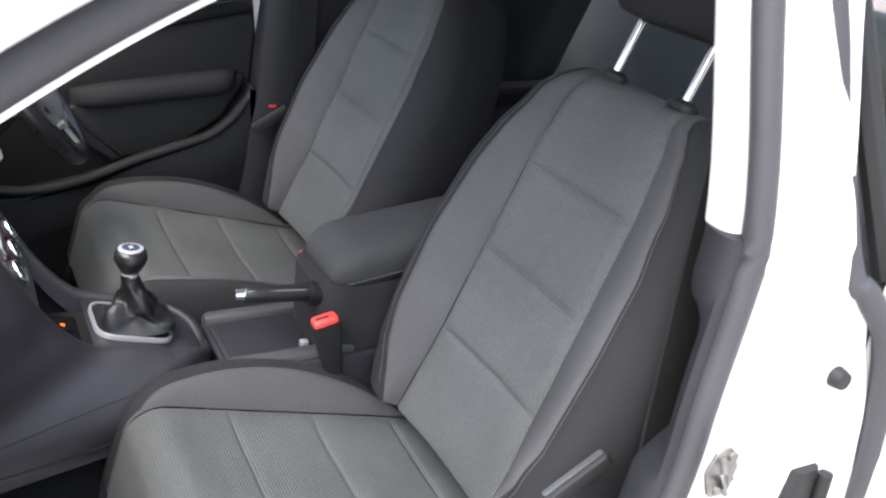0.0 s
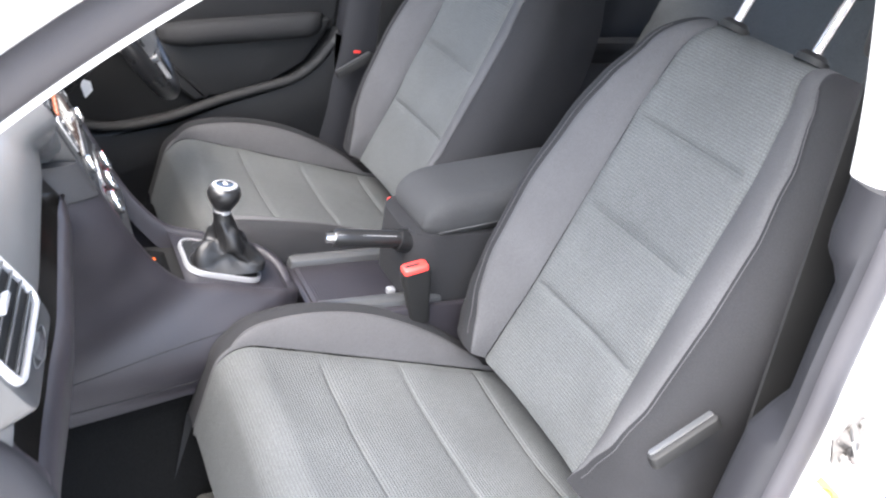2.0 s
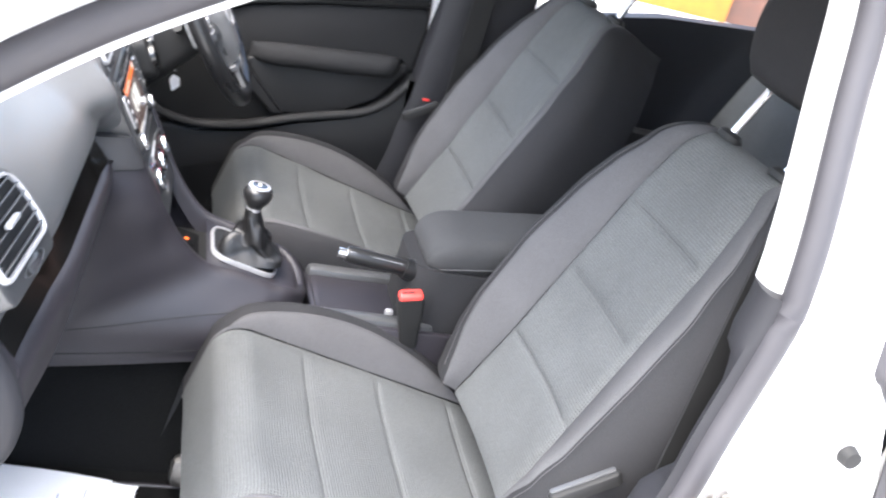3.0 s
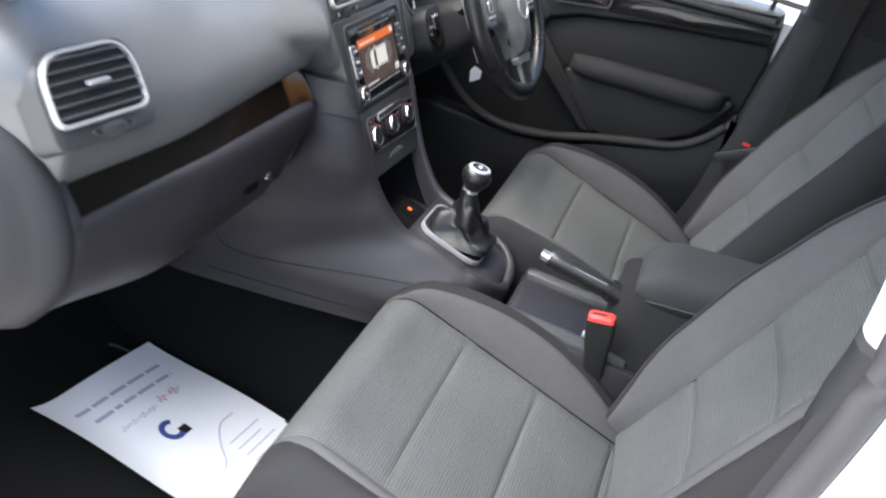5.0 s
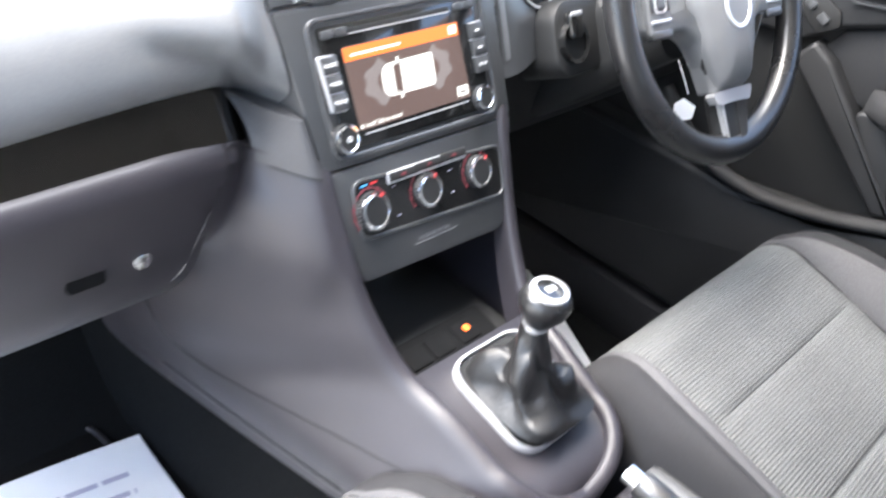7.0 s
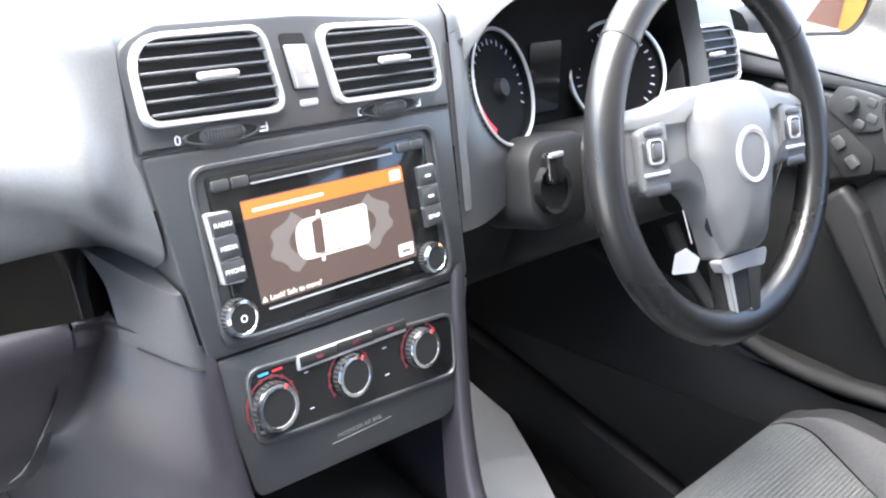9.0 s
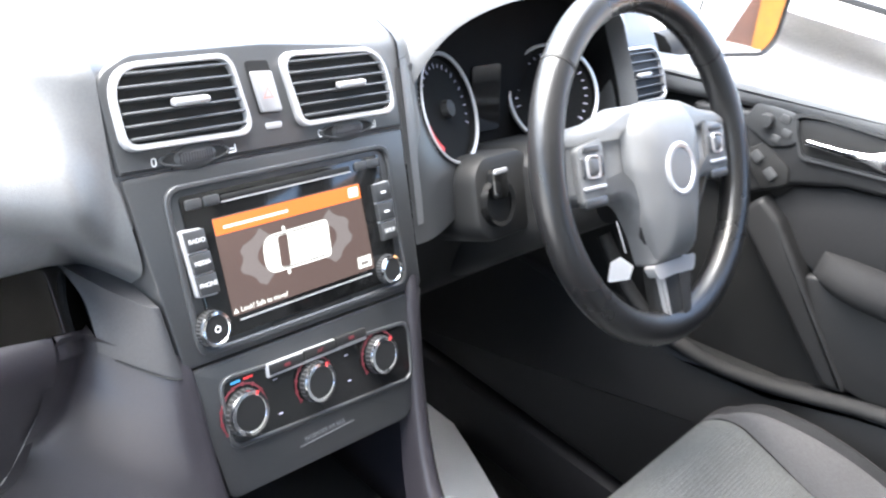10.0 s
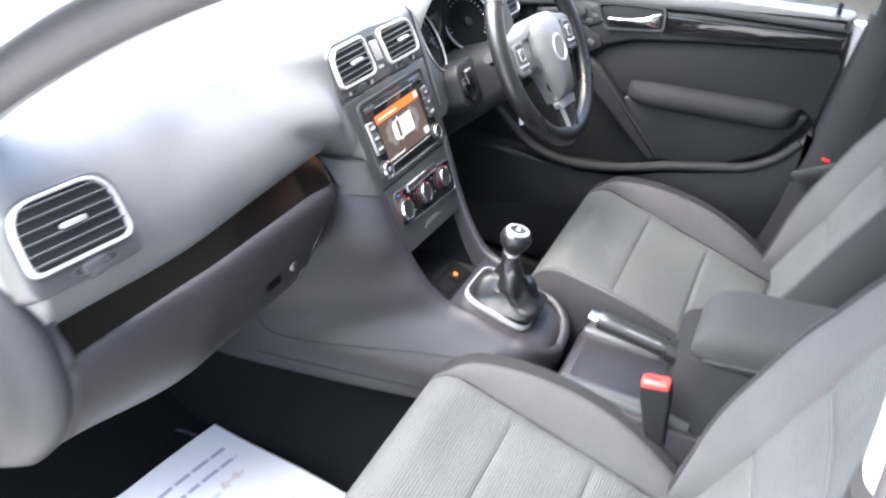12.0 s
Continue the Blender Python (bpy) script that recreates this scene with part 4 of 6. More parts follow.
thumb_wheel(FACE, -0.0735, 0.1915, stack)
thumb_wheel(FACE, 0.0765, 0.1905, stack)
thumb_wheel(PV2, 0.010, -0.046, dash)
for u, v in ((-0.107, 0.1915), (0.0465, 0.1905)):
    part("zero_mark", frame_ring(rrect(0.0042, 0.0062, 0.002, 3, u, v), rrect(0.0024, 0.0044, 0.001, 3, u, v), FACE, 0.0, 0.0004), MARK, stack, "printed white zero")
for u, v in ((-0.041, 0.1915), (0.1065, 0.1905)):
    bm = prism(rrect(0.007, 0.0012, 0.0004, 1, u, v - 0.0025), FACE, 0.0, 0.0004)
    prism(rrect(0.0012, 0.006, 0.0004, 1, u + 0.003, v), FACE, 0.0, 0.0004, bm=bm)
    prism(rrect(0.0045, 0.0012, 0.0004, 1, u - 0.0005, v), FACE, 0.0, 0.0004, bm=bm)
    part("flow_mark", bm, MARK, stack, "printed white air flow symbol")

# Hazard switch between the vents.
part("hazard_recess", prism(rpoly([(-0.0115, 0.2125), (0.0100, 0.2115), (0.0025, 0.2510), (-0.0190, 0.2520)], 0.003, 3), FACE, 0.0, 0.0008), BLACK, stack)
# The reflection on the switch is put into its pale colour.
hz = part("hazard_switch", prism(rpoly([(-0.0105, 0.2135), (0.0090, 0.2125), (0.0032, 0.2430), (-0.0165, 0.2440)], 0.002, 3), FACE, 0.0, 0.0040, 0.0012), SATIN_DARK, stack, "hazard switch painted pale for its reflection, with a faint red triangle")
tri_o, tri_i = [], []
for k in range(3):
    a = radians(90 + 120 * k)
    tri_o.append((-0.0035 + 0.0058 * math.cos(a), 0.2265 + 0.0058 * math.sin(a)))
    tri_i.append((-0.0035 + 0.0036 * math.cos(a), 0.2265 + 0.0036 * math.sin(a)))
part("hazard_triangle", frame_ring(tri_o, tri_i, FACE, 0.0039, 0.0042), RED_FAINT, hz)
part("sensor_lens", prism(rrect(0.016, 0.005, 0.002, 3, 0.0005, 0.2030), FACE, 0.0, 0.001, 0.0004), SATIN, stack)

# ---- radio ----
RADIO = FACE @ Matrix.Translation((0.0, 0.0050, 0.0))
radio = thing("car_radio", "black touchscreen car radio with lit parking display", "radio")
part("surround", frame_ring(rpoly([(-0.097, 0.044), (0.128, 0.041), (0.121, 0.1675), (-0.106, 0.1685)], 0.014, 6), rpoly([(-0.092, 0.049), (0.123, 0.046), (0.117, 0.1635), (-0.101, 0.1645)], 0.011, 6), RADIO, -0.001, 0.002), STACK, radio)
part("front_plate", prism(rpoly([(-0.083, 0.053), (0.116, 0.050), (0.1075, 0.1595), (-0.093, 0.1600)], 0.004, 3), RADIO, -0.002, 0.0015, 0.0008), GLOSS, radio, "gloss black front plate")
part("disc_slot", prism(rrect(0.131, 0.0042, 0.002, 3, 0.0065, 0.1535), RADIO, 0.0014, 0.0022, 0.0004), BLACK, radio)
part("slot_lip", prism(rrect(0.131, 0.0012, 0.0005, 2, 0.0065, 0.1507), RADIO, 0.0014, 0.0024), SATIN, radio)
for u in (-0.083, -0.0675, 0.0845, 0.0985):
    part("disc_button", prism(rrect(0.0138, 0.0075, 0.002, 3, u, 0.1535), RADIO, 0.0014, 0.0036, 0.001), STACK, radio)
part("plate_edge", prism(rrect(0.140, 0.0012, 0.0005, 2, 0.012, 0.0625), RADIO, 0.0014, 0.0022), SATIN, radio)
screen = part("screen", prism(rpoly([(-0.0635, 0.0665), (0.0865, 0.0665), (0.0795, 0.1405), (-0.0695, 0.1405)], 0.001, 2), RADIO, 0.0014, 0.0020), SCREEN, radio, "lit brown screen showing a parked car from above")
S = RADIO @ Matrix.Translation((0, 0, 0.0020))
part("title_bar", prism([(-0.0680, 0.1275), (0.0805, 0.1275), (0.0795, 0.1395), (-0.0692, 0.1395)], S, 0, 0.0002), SCREEN_ORANGE, screen, "orange title bar")
part("title_text", prism(rrect(0.062, 0.0022, 0.0008, 2, -0.030, 0.1325), S, 0.0002, 0.0004), SCREEN_WHITE, screen, "white title line")
part("close_button", prism(rrect(0.011, 0.008, 0.0008, 2, 0.072, 0.1338), S, 0.0002, 0.0004), SCREEN_WHITE, screen)
def fan(cx, sign):
    out = []
    for k in range(13):
        a = radians(-52 + 104 * k / 12)
        rr = 0.056 + (0.004 if k % 4 < 2 else 0.0)
        out.append((cx + sign * (rr * math.cos(a) - 0.030), 0.1035 + rr * 0.46 * math.sin(a)))
    for k in range(13):
        a = radians(52 - 104 * k / 12)
        rr = 0.042
        out.append((cx + sign * (rr * math.cos(a) - 0.030), 0.1035 + rr * 0.40 * math.sin(a)))
    return out if sign > 0 else out[::-1]
part("sensor_fan", prism(fan(-0.022, -1), S, 0, 0.0002), SCREEN_GREY, screen, "grey parking sensor fan")
part("sensor_fan", prism(fan(0.036, 1), S, 0, 0.0002), SCREEN_GREY, screen, "grey parking sensor fan")
part("car_picture", prism(rpoly([(-0.028, 0.0885), (0.040, 0.0880), (0.040, 0.1185), (-0.028, 0.1180)], [0.012, 0.005, 0.005, 0.012], 5), S, 0.0001, 0.0003), SCREEN_WHITE, screen, "white car seen from above")
part("car_windscreen", prism(rpoly([(-0.013, 0.0915), (-0.0035, 0.0905), (-0.0035, 0.116), (-0.013, 0.1150)], 0.002, 3), S, 0.0003, 0.0005), SCREEN, screen)
for v in (0.0865, 0.1200):
    part("car_mirror", prism(rrect(0.003, 0.004, 0.001, 2, -0.006, v), S, 0.0001, 0.0003), SCREEN_WHITE, screen)
for v in (0.0902, 0.1163):
    part("car_edge", prism(rrect(0.052, 0.0008, 0.0003, 2, 0.010, v), S, 0.0003, 0.0005), BLACK, screen)
part("menu_button", prism(rrect(0.0155, 0.0095, 0.0008, 2, 0.0755, 0.0745), S, 0, 0.0002), SCREEN_WHITE, screen)
part("menu_bar", prism(rrect(0.009, 0.0028, 0.0006, 2, 0.0755, 0.0735), S, 0.0002, 0.0004), SCREEN_GREY, screen)
lettering("screen_text", "Look! Safe to move?", S @ Matrix.Translation((-0.0565, 0.0700, 0.0002)), 0.0056, SCREEN_WHITE, screen, "LEFT")
part("warning_sign", prism([(-0.0632, 0.0682), (-0.0584, 0.0682), (-0.0608, 0.0722)], S, 0, 0.0003), SCREEN_WHITE, screen)


def button_bank(us, side, words):
    bank = part("button_bank", prism(rpoly(us, 0.003, 3), RADIO, 0.0, 0.0035, 0.001), SATIN, radio, "chrome-edged button bank")
    (x0, y0), (x1, _), (x2, y2), (x3, _) = us
    for k, w in enumerate(words):
        t0, t1 = 1 - (k + 0.04) / 3, 1 - (k + 0.96) / 3
        left = lambda t: x0 + (x3 - x0) * t + (0.0022 if side < 0 else -0.0002)
        right = lambda t: x1 + (x2 - x1) * t + (0.0002 if side < 0 else -0.0022)
        yy = lambda t: y0 + (y2 - y0) * t
        b = part("button", prism([(left(t1), yy(t1)), (right(t1), yy(t1)), (right(t0), yy(t0)), (left(t0), yy(t0))], RADIO, 0.001, 0.0055, 0.0012), STACK, bank)
        tm = (t0 + t1) / 2
        mm = RADIO @ Matrix.Translation(((left(tm) + right(tm)) / 2, yy(tm), 0.0056))
        if w:
            lettering("button_text", w, mm, 0.0046, MARK, bank)
        else:
            part("button_mark", prism(rrect(0.006, 0.002, 0.0006, 2), mm, 0, 0.0003), MARK, bank)


button_bank([(-0.0925, 0.0880), (-0.0735, 0.0865), (-0.0795, 0.1365), (-0.0990, 0.1375)], -1, ("RADIO", "MEDIA", "PHONE"))
button_bank([(0.0985, 0.0865), (0.1190, 0.0875), (0.1150, 0.1365), (0.0940, 0.1360)], 1, ("", "", "SETUP"))


def dial(m, u, v, r, h, parent, name, mark=False, rim=CHROME):
    mm = m @ Matrix.Translation((u, v, 0))
    k = part(name, lathe([(0, 0), (r * 1.06, 0), (r * 1.04, h * 0.25), (r * 0.98, h * 0.8), (r * 0.95, h), (0, h)], mm, 40), BLACK, parent, "black ribbed dial with a silver rim")
    part("dial_rim", lathe([(r * 0.98, h * 0.70), (r * 1.03, h * 0.78), (r * 1.0, h * 1.02), (r * 0.84, h * 1.06), (r * 0.80, h * 1.0)], mm, 40), rim, k, "bright silver rim")
    for j in range(28):
        a = 2 * math.pi * j / 28
        part("grip_rib", block(0, 0, 0, 0.0007, 0.0011, h * 0.5, 0, m=mm @ pose(r * 1.03 * math.cos(a), r * 1.03 * math.sin(a), h * 0.42, 0, 0, math.degrees(a))), TRAY, k)
    if mark:
        a = radians(60)
        part("pointer", block(0, 0, 0, 0.0018, 0.0036, 0.0006, 0, m=mm @ pose(r * 0.93 * math.cos(a), r * 0.93 * math.sin(a), h * 1.07, 0, 0, 60 - 90)), RED_PRINT, k)
    return k


dial(RADIO, -0.0845, 0.0640, 0.0125, 0.0095, radio, "volume_dial")
dial(RADIO, 0.1005, 0.0622, 0.0118, 0.0095, radio, "tuning_dial")
part("power_mark", frame_ring(rrect(0.005, 0.005, 0.0024, 4, -0.0845, 0.0640), rrect(0.0036, 0.0036, 0.0017, 4, -0.0845, 0.0640), RADIO, 0.0100, 0.0103), MARK, radio)
part("strip", prism(rrect(0.085, 0.0036, 0.0015, 3, 0.0145, 0.0485), RADIO, -0.001, 0.0006, 0.0003), BLACK, radio)

# ---- heater panel ----
heater = thing("heater_control", "gloss black heater panel with three silver-rimmed dials", "heater control")
part("surround", frame_ring(rpoly([(-0.0830, -0.0265), (0.1190, -0.0385), (0.1210, 0.0160), (-0.0860, 0.0310)], 0.013, 6), rpoly([(-0.0795, -0.0230), (0.1155, -0.0350), (0.1175, 0.0130), (-0.0825, 0.0272)], 0.010, 6), FACE, -0.001, 0.0018), STACK, heater)
part("front_plate", prism(rpoly([(-0.0800, -0.0235), (0.1160, -0.0355), (0.1180, 0.0135), (-0.0830, 0.0277)], 0.010, 6), FACE, -0.002, 0.0006), GLOSS, heater, "gloss black plate")
for u, v, r in ((-0.0665, -0.0012, 0.0178), (0.0050, -0.0015, 0.0165), (0.0795, -0.0030, 0.0165)):
    dial(FACE, u, v, r * 0.95, 0.0090, heater, "heater_dial", mark=True)
    bm = bmesh.new()
    for j in range(46):
        a = radians(-20 + 5.2 * j)
        block(0, 0, 0, 0.0014 if j % 5 else 0.0030, 0.0022, 0.0004, 0, m=FACE @ pose(u + (r + 0.0034) * math.cos(a), v + (r + 0.0034) * math.sin(a), 0.0008, 0, 0, -20 + 5.2 * j), bm=bm)
    part("dial_scale", bm, RED_DIM, heater, "red lit dial scale")
for u, mat in ((-0.0765, BLUE_PRINT), (-0.0645, RED_PRINT)):
    part("heat_mark", prism(rrect(0.009, 0.0018, 0.0006, 2, u + 0.006, 0.0232), FACE, 0.0, 0.0010), mat, heater)
bank = part("button_strip", prism(rpoly([(-0.0415, 0.0165), (0.0655, 0.0150), (0.0655, 0.0250), (-0.0415, 0.0275)], 0.001, 2), FACE, 0.0, 0.003, 0.0008), SATIN, heater, "silver-edged row of three buttons")
for k in range(3):
    x0, x1 = -0.0400 + 0.0350 * k, -0.0400 + 0.0350 * (k + 0.985)
    part("button", prism([(x0, 0.0185), (x1, 0.0180), (x1, 0.0255), (x0, 0.0265)], FACE, 0.001, 0.0044, 0.001), BLACK, bank)
    if k == 1:
        lettering("button_text", "A/C", FACE @ Matrix.Translation(((x0 + x1) / 2, 0.0222, 0.0046)), 0.0044, RED_DIM, bank)
    else:
        part("button_mark", prism(rrect(0.006, 0.0026, 0.0008, 2, (x0 + x1) / 2, 0.0222), FACE, 0.0042, 0.0047), RED_DIM, bank)
for u, v in ((-0.034, 0.013), (-0.033, -0.015), (0.042, 0.008), (0.042, -0.014)):
    part("flow_mark", prism(rrect(0.0042, 0.0008, 0.0003, 2, u, v), FACE, 0.0005, 0.0009), INK_GREY, heater)
lettering("panel_text", "PASSENGER AIR BAG", FACE @ Matrix.Translation((0.010, -0.0455, -0.0008)), 0.0048, PRINT_DIM, heater)
part("text_line", prism(rrect(0.060, 0.0007, 0.0003, 1, 0.012, -0.0495), FACE, -0.0012, -0.0005), PRINT_DIM, heater)

# ---- glovebox lock and handle ----
gl = thing("glovebox_lock", "small bright lock and black catch on the glovebox", "lock")
GL = Matrix(((1, 0, 0, 0), (0, 0.2, -0.98, 0), (0, 0.98, 0.2, 0), (0, 0, 0, 1)))
def on_lid(x, z):
    return Matrix.Translation(on_lid_front(x, z)) @ GL
part("lock_barrel", lathe([(0, -0.004), (0.0085, -0.004), (0.0085, 0.002), (0.0065, 0.0035), (0, 0.0035)], on_lid(-0.247, 0.701), 24), CHROME, gl, "bright key barrel")
part("key_slot", prism(rrect(0.0016, 0.008, 0.0006, 2), on_lid(-0.247, 0.701), 0.0035, 0.0038), BLACK, gl)
part("finger_recess", prism(rrect(0.034, 0.021, 0.004, 4), on_lid(-0.299, 0.704), -0.004, 0.0012), DIAL_BLACK, gl, "black finger recess")

# ---- gear lever ----
gear = thing("gear_lever", "black leather gear lever with chrome-topped knob", "gear lever", (0.004, 0, 0))
BZ = Matrix.Translation((0.011, -0.004, 0.5955)) @ Matrix.Rotation(radians(15.5), 4, "X") @ Matrix.Diagonal((1.08, 1.08, 1, 1))
part("bezel", frame_ring(rpoly([(-0.050, -0.050), (0.050, -0.050), (0.053, 0.058), (-0.053, 0.058)], 0.028, 8), rpoly([(-0.0464, -0.0464), (0.0464, -0.0464), (0.0494, 0.0544), (-0.0494, 0.0544)], 0.0255, 8), BZ, -0.006, 0.0018), SATIN, gear, "bright chrome gear bezel")
rows = []
for k in range(37):
    s = k / 36
    w = 0.0405 * (1 - s) ** 1.9 + 0.0122
    mid = (BZ @ Vector((0, 0, 0.001))).lerp(Vector((-0.003, 0.002, 0.685)), s) + Vector((-0.006, -0.004, 0)) * math.sin(math.pi * s)
    row = []
    for j in range(48):
        a = 2 * math.pi * j / 48
        body = math.sin(math.pi * min(1, s * 1.15)) if s < 0.87 else 0.0
        fold = 1 + 0.24 * body * math.sin(3 * a + 6 * s + 0.8) + 0.12 * math.sin(2 * a - 9 * s) * (1 - s) * min(1, 6 * s) + 0.07 * body * math.sin(8 * a + 13 * s)
        sq = (abs(math.cos(a)) ** 5 + abs(math.sin(a)) ** 5) ** -0.2 if s < 0.35 else 1.0
        k = sq * (1 - s) + s
        crease = 0.007 * body * math.sin(2 * a + 11 * s) + 0.004 * body * math.sin(5 * a - 7 * s)
        row.append(mid + Vector((w * fold * math.cos(a) * k, w * fold * math.sin(a) * 1.1 * k, crease)))
    rows.append(row)
part("boot_floor", prism(rpoly([(-0.045, -0.045), (0.045, -0.045), (0.048, 0.053), (-0.048, 0.053)], 0.024, 8), BZ, -0.006, 0.0002), BLACK, gear)
part("gaiter", loft(rows), GAITER, gear, "creased black leather gaiter", angle=80)
KN = Matrix.Translation((-0.003, 0.001, 0.678)) @ Matrix.Rotation(radians(4), 4, "X")
part("collar", lathe([(0.0, 0.0), (0.0125, 0.0), (0.0125, 0.006), (0.0, 0.006)], KN @ Matrix.Translation((0, 0, 0.004)), 28), SATIN, gear, "silver collar ring")
knob = part("knob", lathe([(0.0, 0.008), (0.0125, 0.009), (0.0165, 0.016), (0.0225, 0.026), (0.0245, 0.034), (0.0225, 0.042), (0.018, 0.0465), (0.0, 0.047)], KN, 36), LEATHER, gear, "round black leather knob", angle=60)
part("knob_ring", lathe([(0.0165, 0.0460), (0.0185, 0.0462), (0.0178, 0.0482), (0.0150, 0.0490), (0.0132, 0.0491), (0.0130, 0.0480)], KN, 36), SATIN, knob, "chrome ring")
part("knob_cap", lathe([(0.0135, 0.0480), (0.0130, 0.0489), (0.007, 0.0495), (0.0, 0.0497)], KN, 36), GLOSS, knob, "gloss black cap")
bm = bmesh.new()
for u in (-0.004, 0.0, 0.004):
    block(u, 0, 0.0497, 0.0008, 0.007, 0.0004, 0, m=KN, bm=bm)
block(0, 0, 0.0497, 0.0088, 0.001, 0.0005, 0, m=KN, bm=bm)
part("gear_pattern", bm, MARK, knob, "white gear pattern")

# Switch plate ahead of the lever with the lit park-distance switch.
plate = thing("switch_plate", "black switch plate with an orange lit button", "switch panel")
SP = Matrix.Translation((0.01, 0.094, 0.5900)) @ Matrix.Rotation(radians(14), 4, "X")
part("plate", prism(rrect(0.130, 0.042, 0.005, 4), SP, -0.01, 0.0, 0.001), DIAL_BLACK, plate)
for u in (-0.045, -0.012, 0.028):
    b = part("switch", prism(rrect(0.030, 0.024, 0.003, 3, u, 0.0), SP, -0.001, 0.002, 0.001), DIAL_BLACK, plate)
    if u > 0:
        part("light", prism(rrect(0.0080, 0.0070, 0.002, 3, u + 0.002, 0.002), SP, 0.002, 0.0026), LED, b, "lit orange symbol")

# ---- handbrake ----
brake = thing("handbrake", "black leather handbrake lever with a chrome button", "handbrake")
t0, t1 = Vector((-0.045, -0.150, 0.650)), Vector((-0.048, -0.255, 0.640))
ax = (t1 - t0).normalized()
part("button", tube([t0 - ax * 0.006, t0 + ax * 0.012], [0.0085, 0.0095], 18), CHROME, brake, "chrome release button")
part("grip", tube([t0 + ax * 0.008, t0 + ax * 0.012, t0 + ax * 0.03, t0 + ax * 0.07, t1, t1 + ax * 0.012], [0.0110, 0.0125, 0.013, 0.0125, 0.0125, 0.011], 20, flat=1.15), LEATHER, brake, "black leather grip", angle=60)
for dx in (-0.009, 0.009):
    part("grip_trim", tube([t0 + ax * 0.012 + Vector((dx, 0, 0.0092)), t1 + Vector((dx, 0, 0.0092))], 0.0007, 8), SATIN_DARK, brake, "thin silver inlay")
part("boot", tube([t1 + ax * 0.005, t1 + ax * 0.03 + Vector((0.004, 0, -0.004)), t1 + ax * 0.08 + Vector((0.006, 0, -0.025))], [0.0155, 0.018, 0.026], 18, flat=1.2), LEATHER, brake, "creased lever boot")

# Ribbed tray beside the handbrake.
for k in range(29):
    part("tray_rib", block(0, 0, 0, 0.118, 0.0018, 0.0014, 0, m=Matrix.Translation((0.0, -0.138 - 0.0046 * k, 0.5452))), TRIM, console)
part("tray_handle", slab(-0.058, -0.046, -0.262, -0.249, 0.545, 0.556, 0.002), SATIN, console, "small bright tray catch")


# ---- seat belt buckles ----
def make_buckle(place, tilt, roll, label):
    b = thing("seatbelt_buckle", label, "seat belt buckle", place, "front seat belt buckles")
    m = pose(0, 0, 0, tilt, roll, 0)
    part("body", loft([[m @ Vector((px, py, z)) for px, py in rrect(w, d, 0.006, 4)] for w, d, z in ((0.018, 0.030, -0.10), (0.021, 0.036, -0.06), (0.025, 0.044, -0.02), (0.025, 0.044, 0.0))]), BLACK, b, angle=60)
    part("release_button", loft([[m @ Vector((px, py, z)) for px, py in rrect(w, d, 0.005, 4)] for w, d, z in ((0.0225, 0.040, -0.001), (0.0225, 0.040, 0.006), (0.019, 0.036, 0.0085))]), RED, b, "red release button", angle=60)
    part("tongue_slot", block(0, 0.004, 0.0087, 0.005, 0.022, 0.0008, 0, m=m), BLACK, b)
    return b


make_buckle((-0.113, -0.266, 0.620), -12, -4, "black seat belt buckle with red button beside passenger seat")
make_buckle((0.096, -0.318, 0.630), 6, 6, "black seat belt buckle with red button beside driver seat")



# ---- steering wheel and column ----
WH = Matrix.Translation((0.358, 0.103, 0.897)) @ Matrix.Rotation(radians(-5.5), 4, "Z") @ Matrix.Rotation(radians(58), 4, "X")
wheel = thing("steering_wheel", "three-spoke black leather steering wheel with silver inlays", "steering wheel")


def rim_arc(a0, a1, n, r=0.160, c=0.0):
    return [WH @ Vector((r * math.cos(radians(a0 + (a1 - a0) * k / n)), r * math.sin(radians(a0 + (a1 - a0) * k / n)), c)) for k in range(n + 1)]


axis = WH.to_3x3() @ Vector((0, 0, 1))
part("rim", tube(rim_arc(0, 360, 72)[:-1], 0.0165, 18, closed=True, up=axis, flat=0.92), LEATHER, wheel, "black leather rim", angle=80)
for a in (38, 142):
    part("rim_joint", tube(rim_arc(a - 0.5, a + 0.5, 2), 0.0170, 18, up=axis, flat=0.93), BLACK, wheel, "dark seam in the rim")


def spoke(points, widths, depth, name, mat, label):
    rows = []
    for (x, y, z), w in zip(points, widths):
        i = points.index((x, y, z))
        a, b = points[max(0, i - 1)], points[min(len(points) - 1, i + 1)]
        d = Vector((b[0] - a[0], b[1] - a[1], 0)).normalized()
        s = Vector((-d.y, d.x, 0))
        rows.append([WH @ (Vector((x, y, z)) + s * px + Vector((0, 0, pz))) for px, pz in rrect(w, depth, depth * 0.4, 4)])
    return part(name, loft(rows), mat, wheel, label, angle=60)


